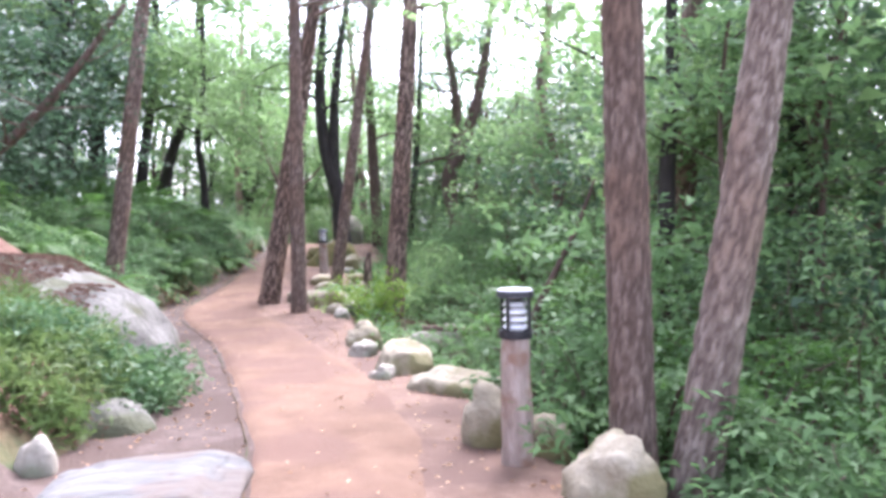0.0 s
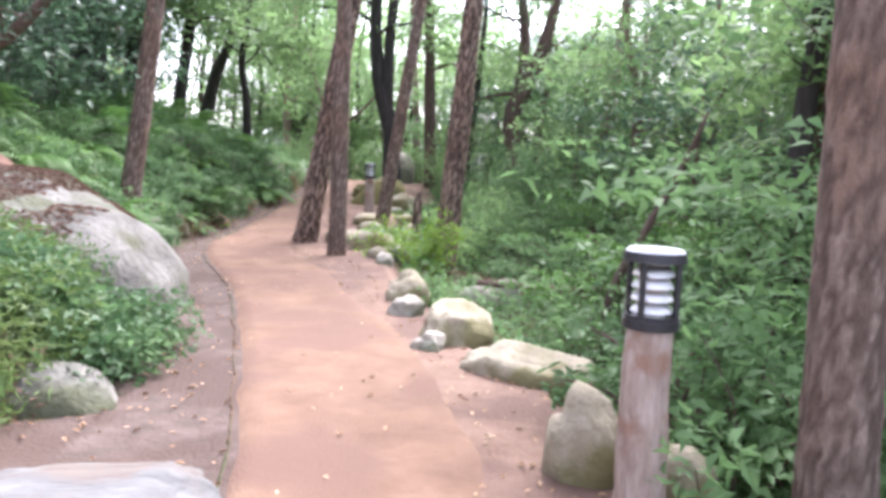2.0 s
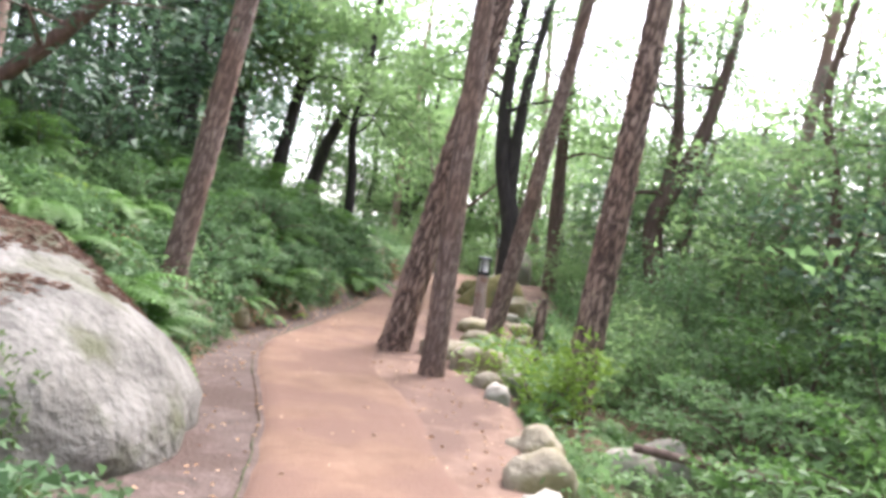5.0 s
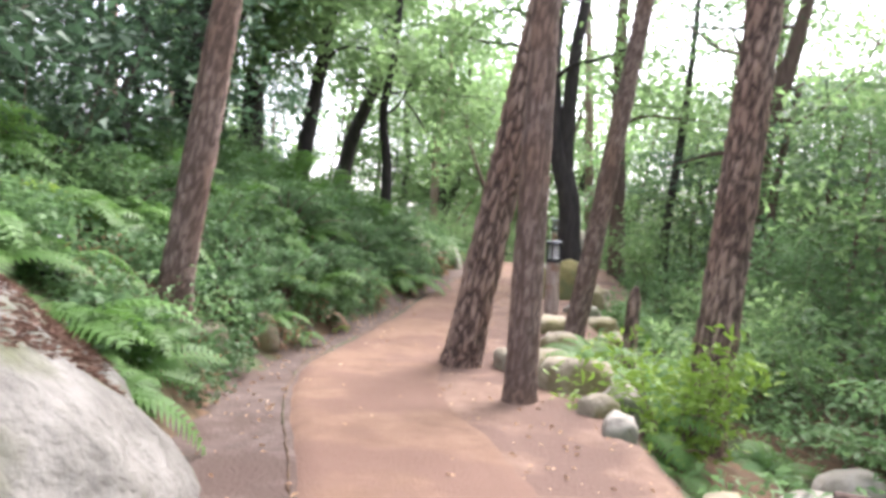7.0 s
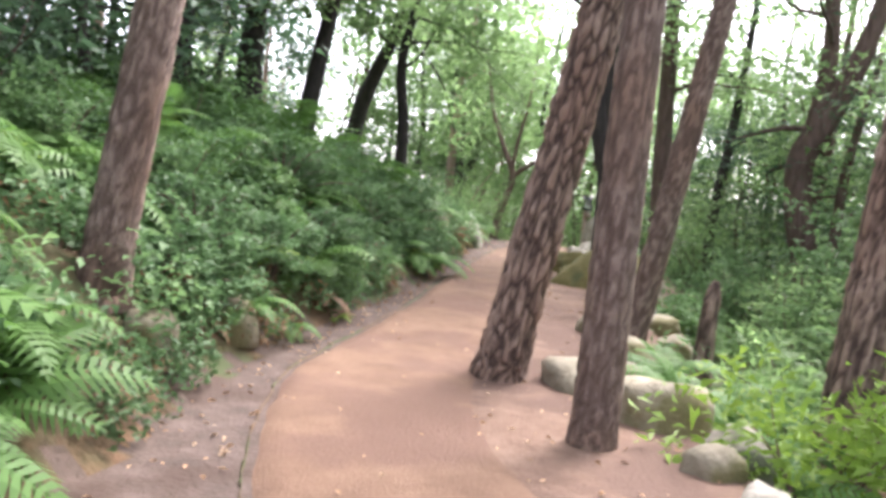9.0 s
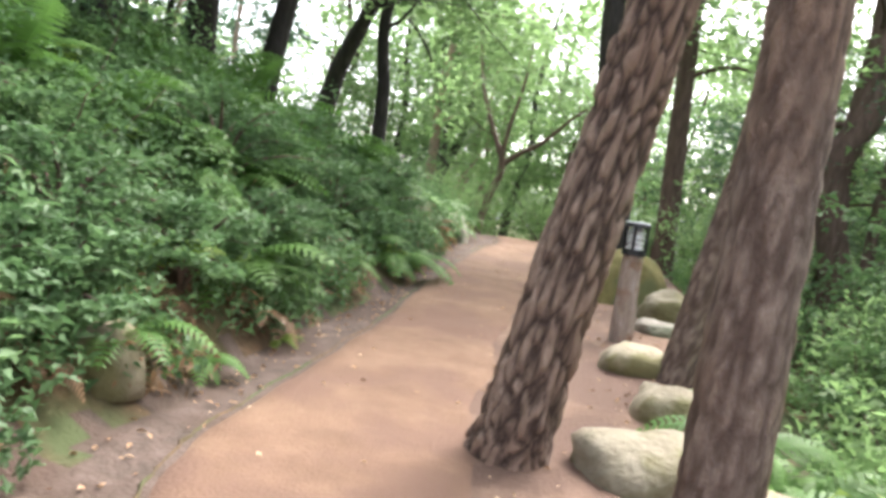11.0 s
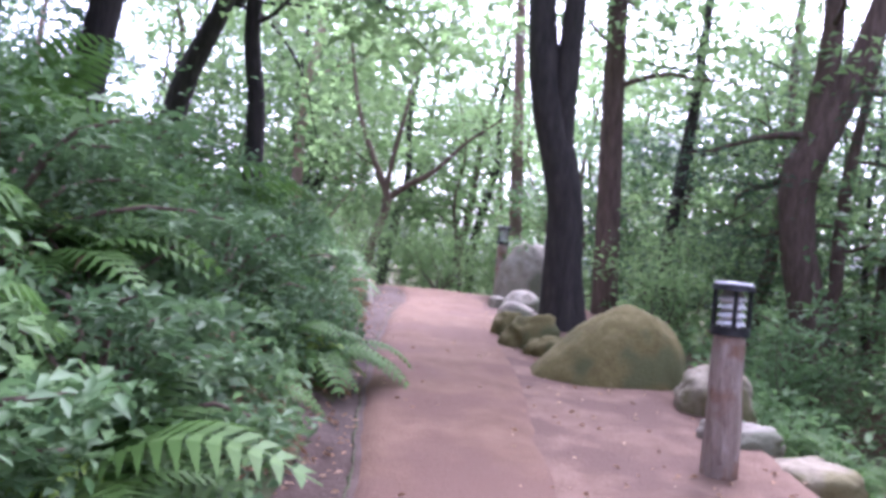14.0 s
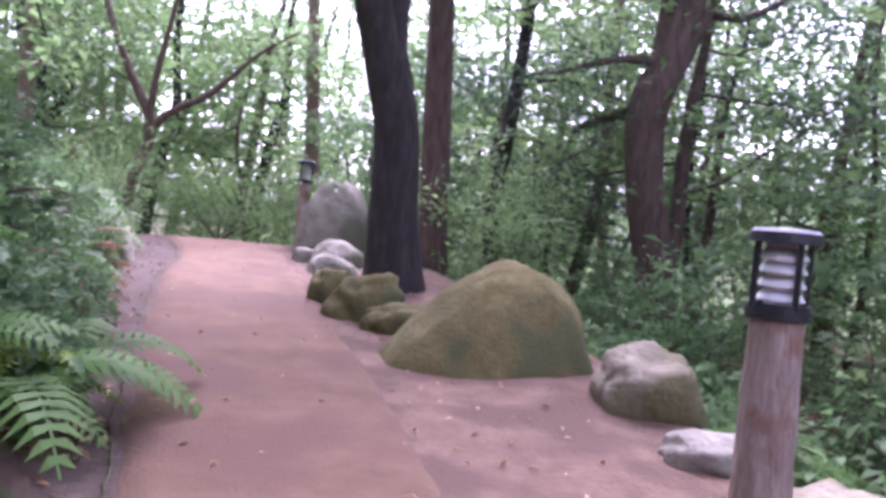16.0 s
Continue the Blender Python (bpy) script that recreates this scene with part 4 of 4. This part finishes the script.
def plant_ferns():
    rng = np.random.default_rng(5)
    for k in range(95):
        y = rng.uniform(9.6, 25)
        d = abs(rng.normal(0.1, 1.1)) + 0.08
        x = curve_at(BANK, y) - d
        fern(x, y, int(rng.choice([0, 1, 2, 3], p=[0.35, 0.35, 0.1, 0.2])), rng.uniform(0.65, 1.15), 0.05, 12)
    for k in range(55):
        y = rng.uniform(3.0, 21)
        d = abs(rng.normal(0.1, 0.9)) + 0.12
        x = curve_at(BRINK, y) + d
        fern(x, y, int(rng.choice([0, 1, 2, 3], p=[0.35, 0.4, 0.1, 0.15])), rng.uniform(0.55, 1.0))
    for k in range(64):
        y = rng.uniform(11.5, 22)
        fern(curve_at(BANK, y) - rng.uniform(0.9, 3.4), y, int(rng.choice([0, 1, 2, 3], p=[0.3, 0.25, 0.2, 0.25])), rng.uniform(0.95, 1.45), 0.14, 15)
    for k in range(16):
        y = rng.uniform(11, 23)
        fern(curve_at(BANK, y) - rng.uniform(0.0, 0.35), y, 4, rng.uniform(0.6, 1.0), 0.1, 25)
    for x, y, k, s in ((-5.5, 14.4, 2, 1.0), (-5.0, 10.9, 3, 1.0), (-5.15, 11.1, 1, 1.1), (-4.8, 10.5, 3, 0.9), (-5.25, 17.5, 1, 1.0), (-5.2, 18.0, 3, 1.0), (-5.0, 14.6, 2, 0.5), (-5.05, 13.6, 1, 0.5),
                       (-1.7, 14.2, 3, 1.0), (-2.0, 14.25, 1, 0.9), (-1.95, 13.7, 3, 0.8), (-2.05, 15.1, 0, 0.8), (-1.5, 14.8, 1, 1.0), (-5.3, 16.2, 0, 1.0), (-5.9, 23.3, 2, 1.3), (-6.3, 23.0, 1, 1.3), (-1.5, 18.6, 2, 0.8), (-0.3, 8.6, 1, 0.9), (0.0, 7.9, 3, 0.8), (0.4, 7.0, 0, 0.8)):
        fern(x, y, k, s)


plant_ferns()


def scatter(name, label, category, n, where, spread, size, mat, slim=0.5, lift=0.1, flat=0.5, seed=1, per=60, droop=0.0, single=False):
    """Ground cover: per leaves about each of n spots given by where(rng)."""
    rng = np.random.default_rng(seed)
    pts = []
    for _ in range(n):
        x, y = where(rng)
        pts.append((x, y, land(x, y) + lift * rng.uniform(0.2, 1.6)))
    ob = leaves_object(name, [leaf_cloud(pts, spread, n * per, size, rng, flat=flat, slim=slim, droop=droop)], mat, single=single)
    return tagged(ob, label, category, kind="stuff")


def on_bank(lo, hi, width, gap=0.12, bare=-9.0, layer=0.0):
    """Spots up the bank, kept out of the bare hollows between its clumps."""
    def pick(rng):
        while True:
            y = rng.uniform(lo, hi)
            x = curve_at(BANK, y) - gap - width * rng.uniform(0, 1) ** 1.4
            if noise.noise((x * 1.5, y * 1.5, layer)) > bare and math.hypot(x + 5.1, y - 11.3) > 0.45:
                return x, y
    return pick


def on_brink(lo, hi, width, gap=0.25, bare=-9.0, layer=0.0):
    def pick(rng):
        while True:
            y = rng.uniform(lo, hi)
            x = curve_at(BRINK, y) + gap + width * rng.uniform(0, 1) ** 1.3
            if noise.noise((x * 1.1, y * 1.1, layer)) > bare:
                return x, y
    return pick


scatter("undergrowth", "dense dark green leafy undergrowth covering the bank", "undergrowth", 760, on_bank(10.0, 25.5, 4.5, bare=-0.08, layer=2.0), (0.15, 0.15, 0.12), 0.07, M_IVY, 0.8, 0.18, seed=2, per=95, single=True)
scatter("undergrowth", "mid-green shrubby undergrowth on the bank", "undergrowth", 300, on_bank(10.2, 25.5, 4.5, bare=0.12, layer=6.0), (0.17, 0.17, 0.14), 0.068, M_SHRUB, 0.5, 0.30, seed=3, per=100)
scatter("undergrowth", "low leafy undergrowth on the uphill slope", "undergrowth", 700, on_bank(9.8, 36, 14, 4.0), (0.4, 0.4, 0.22), 0.15, M_IVY, 0.9, 0.3, seed=4, per=50, single=True)
scatter("undergrowth", "tangled green undergrowth falling away below trail", "undergrowth", 420, on_brink(0.5, 27, 5, bare=0.06, layer=3.0), (0.22, 0.22, 0.13), 0.09, M_SHRUB, 0.65, 0.2, seed=6, per=80, single=True)
scatter("undergrowth", "green undergrowth deep in the woods", "undergrowth", 700, on_brink(-3, 50, 18, 4.2), (0.6, 0.6, 0.5), 0.17, M_CANOPY, 0.9, 0.9, seed=7, per=50, single=True)
scatter("grass", "grass and weeds in front of boulder", "grass", 260, lambda r: (-2.65 - 1.3 * r.uniform() ** 1.3, r.uniform(4.9, 6.9)), (0.15, 0.15, 0.13), 0.12, M_GRASS, 0.14, 0.09, flat=0.15, seed=8, per=70, droop=-0.6)
scatter("ivy", "ivy and weeds climbing the pale boulder", "ivy", 230, lambda r: (-2.45 - 1.0 * r.uniform(), r.uniform(5.5, 7.0)), (0.16, 0.16, 0.15), 0.065, M_IVY, 0.85, 0.14, seed=9, per=60, single=True)
scatter("undergrowth", "leafy undergrowth beyond the crest", "undergrowth", 300, lambda r: (r.uniform(-10, 1), r.uniform(26.5, 36)), (0.5, 0.5, 0.4), 0.15, M_CANOPY, 0.5, 0.9, seed=10, per=60, single=True)

scatter("undergrowth", "small-leaved creepers hanging over the foot of bank", "undergrowth", 240, on_bank(10.4, 23.5, 0.55, 0.03, bare=-0.12, layer=8.0), (0.12, 0.12, 0.10), 0.055, M_IVY, 0.55, 0.16, seed=15, per=70, droop=0.3)
scatter("dead_leaves", "withered brown leaves caught on the bank", "dead leaves", 120, on_bank(10.4, 23.5, 2.5, 0.0, bare=0.0, layer=12.0), (0.14, 0.14, 0.08), 0.07, M_DRYFERN, 0.3, 0.14, seed=16, per=40)
scatter("dead_leaves", "brown dead leaves and needles among the grass", "dead leaves", 90, lambda r: (-2.5 - 1.9 * r.uniform(), r.uniform(4.6, 7.0)), (0.14, 0.14, 0.05), 0.06, M_NEEDLE, 0.25, 0.08, seed=12, per=45)


def litter():
    rng = np.random.default_rng(11)
    c = []
    while len(c) < 2600:
        y = rng.uniform(0, 24)
        side = rng.uniform()
        if side < 0.38:
            x = rng.uniform(curve_at(BANK, y), curve_at(PATH_L, y))
        elif side < 0.9:
            x = rng.uniform(curve_at(PATH_R, y) - 0.1, curve_at(BRINK, y) + 0.2)
        else:
            x = rng.uniform(curve_at(PATH_L, y), curve_at(PATH_R, y))
        c.append((x, y, land(x, y) + (0.042 if side >= 0.9 else 0.015)))
    v = leaf_cloud(c, (0.001, 0.001, 0.001), len(c), 0.04, rng, flat=0.95, slim=0.45)
    tagged(leaves_object("leaf_litter", [v], M_DRYLEAF), "scattered dry brown leaves on the dirt", "leaf litter", kind="stuff")


litter()


# ---- shrubs ----
def shrub(x, y, h, w, mat, leaves, leaf=0.08, slim=0.42, label="leafy green shrub below the trail", lift=0.0):
    root = new("shrub")
    root.location = (x, y, land(x, y) - 0.03 + lift)
    stems, clumps = [], []
    for k in range(7):
        a = RNG.uniform(0, 2 * math.pi)
        bp = branch_path((0, 0, 0), (math.cos(a) * w * 0.8, math.sin(a) * w * 0.8), math.hypot(h, w * 0.6), h * 1.1, 0.014, RNG)
        stems.append(tube(bp, 5, rings_per_m=6))
        for q in bp[2:]:
            clumps += [q[:3], tuple(Vector(q[:3]) + Vector(RNG.normal(0, 0.22 * w, 3)))]
    tagged(mesh_object("stems", *join(stems), M_GREYBARK, root), kind="stuff")
    tagged(leaves_object("leaves", [leaf_cloud(clumps, (0.16 * w + 0.05, 0.16 * w + 0.05, 0.08 * h + 0.03), leaves, leaf if x < -2.4 else leaf * 1.25, RNG, slim=slim if x < -2.4 else slim * 1.3)], mat, root, x >= -2.4), kind="stuff")
    tagged(root, label, "shrub", "shrubs beside the trail")


for x, y, h, w, m, n in ((0.88, 5.0, 1.0, 0.42, M_SHRUB, 900), (1.25, 5.6, 0.95, 0.8, M_SHRUB, 1500), (1.9, 6.6, 1.3, 1.0, M_SHRUB, 1800), (1.6, 8.0, 1.5, 1.1, M_IVY, 1800), (2.6, 8.4, 1.8, 1.3, M_SHRUB, 2200), (1.1, 9.4, 1.2, 1.2, M_SHRUB, 2000),
                         (2.2, 11.5, 2.2, 1.4, M_SHRUB, 2600), (0.9, 14.6, 1.4, 1.3, M_SHRUB, 2200), (-0.9, 14.9, 0.8, 0.8, M_CANOPY, 1500), (-1.25, 12.3, 0.75, 0.6, M_FERNLIGHT, 1500), (0.2, 15.7, 1.1, 1.0, M_CANOPY, 1900), (-0.4, 17.2, 1.0, 1.0, M_CANOPY, 1800), (2.9, 14.0, 2.2, 1.6, M_SHRUB, 2600),
                         (1.9, 5.0, 1.0, 0.9, M_SHRUB, 1600), (2.4, 4.2, 1.1, 1.0, M_SHRUB, 1700), (2.0, 3.2, 0.8, 0.9, M_SHRUB, 1500), (3.4, 5.6, 2.0, 1.4, M_SHRUB, 2400), (3.0, 6.9, 2.4, 1.5, M_SHRUB, 2600),
                         (-0.2, 18.4, 1.2, 1.1, M_SHRUB, 2000), (-0.9, 19.8, 0.9, 0.9, M_SHRUB, 1500), (0.9, 18.0, 2.0, 1.4, M_SHRUB, 2600), (1.9, 17.4, 2.0, 1.5, M_IVY, 2600), (-1.4, 22.6, 1.6, 1.0, M_CANOPY, 2000),
                         (-0.6, 25.0, 2.0, 1.5, M_CANOPY, 2400), (1.8, 24.6, 2.2, 1.5, M_SHRUB, 2400), (-6.4, 25.6, 1.2, 1.1, M_CANOPY, 1800), (-4.6, 27.5, 1.3, 1.1, M_CANOPY, 2000), (-3.0, 27.0, 1.3, 1.1, M_CANOPY, 2000),
                         (-6.2, 13.6, 0.8, 0.9, M_IVY, 1800), (-5.9, 15.8, 0.7, 0.8, M_IVY, 1800), (-6.3, 18.8, 0.6, 0.9, M_IVY, 1600), (-6.6, 21.4, 0.6, 0.9, M_IVY, 1500), (-5.6, 12.6, 0.6, 0.6, M_IVY, 1400),
                         (-7.2, 15.0, 0.9, 1.1, M_IVY, 1700), (-7.4, 12.4, 1.6, 1.3, M_DARKLEAF, 2200), (-8.0, 16.6, 0.9, 1.2, M_SHRUB, 1700), (-2.7, 6.3, 0.42, 0.5, M_SHRUB, 1300), (-3.0, 5.8, 0.35, 0.5, M_GRASS, 1100)):
    shrub(x, y, h, w, m, int(n * 1.4) if x < -4 else n, 0.06 if x < -4 else 0.08, label="leafy green shrub on the bank" if x < -4 else ("low ivy clump against pale boulder" if x < -2.6 and y < 7 else "leafy green shrub below the trail"))


def tiered_shrub(x, y, h, w, mat, tiers, leaves, leaf=0.085, label="layered leafy shrub below the trail"):
    """A shrub whose boughs carry their leaves in flat layers with dark gaps between."""
    root = new("shrub")
    root.location = (x, y, land(x, y) - 0.04)
    stems, clouds = [], []
    for k in range(tiers):
        a = 2.4 * k + RNG.uniform(-0.4, 0.4)
        z = h * (0.35 + 0.65 * (k + 0.5) / tiers)
        reach = w * (1.05 - 0.45 * k / tiers) * RNG.uniform(0.75, 1.1)
        tip = Vector((math.cos(a) * reach, math.sin(a) * reach, z))
        mid = Vector((tip.x * 0.3, tip.y * 0.3, z * 0.75))
        stems.append(tube([(0, 0, 0, 0.018), (*mid, 0.013), (*(mid.lerp(tip, 0.55) + Vector((0, 0, 0.06))), 0.009), (*tip, 0.004)], 5, rings_per_m=7))
        spots = [tuple(mid.lerp(tip, u) + Vector(RNG.normal(0, 0.08 * w, 3)) * Vector((1, 1, 0.25))) for u in (0.35, 0.6, 0.8, 0.95, 1.05)]
        clouds.append(leaf_cloud(spots, (0.17 * w, 0.17 * w, 0.03), leaves // tiers, leaf, RNG, flat=0.75, slim=0.45, droop=0.12))
    tagged(mesh_object("stems", *join(stems), M_GREYBARK, root), kind="stuff")
    tagged(leaves_object("leaves", clouds, mat, root), kind="stuff")
    tagged(root, label, "shrub", "shrubs beside the trail")


for x, y, h, w, n in ((1.55, 7.3, 0.75, 0.9, 1300), (2.5, 10.0, 2.1, 1.6, 3200), (1.5, 10.4, 1.5, 1.2, 2400), (3.4, 9.0, 2.6, 1.6, 3000), (0.75, 5.55, 0.95, 0.6, 1100), (1.5, 5.2, 1.3, 0.9, 1800), (2.3, 5.5, 1.6, 1.1, 2000),
                      (2.2, 3.9, 1.2, 0.9, 1700), (3.0, 12.4, 2.4, 1.7, 3000), (0.9, 12.6, 1.1, 1.1, 1900), (-0.35, 20.8, 1.3, 1.1, 1700), (2.6, 20.2, 2.2, 1.6, 2400), (0.0, 16.6, 1.1, 1.1, 1800), (1.7, 14.4, 1.8, 1.4, 2400)):
    tiered_shrub(x, y, h, w, M_SHRUB if n % 400 else M_FERN, 11, n)
for x, y, h, w, n in ((-5.55, 13.2, 0.8, 0.6, 1300), (-5.3, 14.9, 0.75, 0.55, 1200), (-6.0, 15.4, 0.9, 0.8, 1500), (-5.5, 16.8, 0.8, 0.6, 1200), (-6.4, 17.6, 0.9, 0.8, 1400), (-5.75, 18.9, 0.8, 0.6, 1200), (-6.6, 12.9, 0.9, 0.8, 1400), (-5.2, 12.2, 0.55, 0.45, 900), (-5.2, 12.75, 0.7, 0.4, 1100), (-5.25, 13.9, 0.7, 0.5, 1200)):
    tiered_shrub(x - 0.12, y, h * 0.85, w, M_IVY, 11, int(n * 1.5), 0.062, "leafy layered shrub growing on the bank")
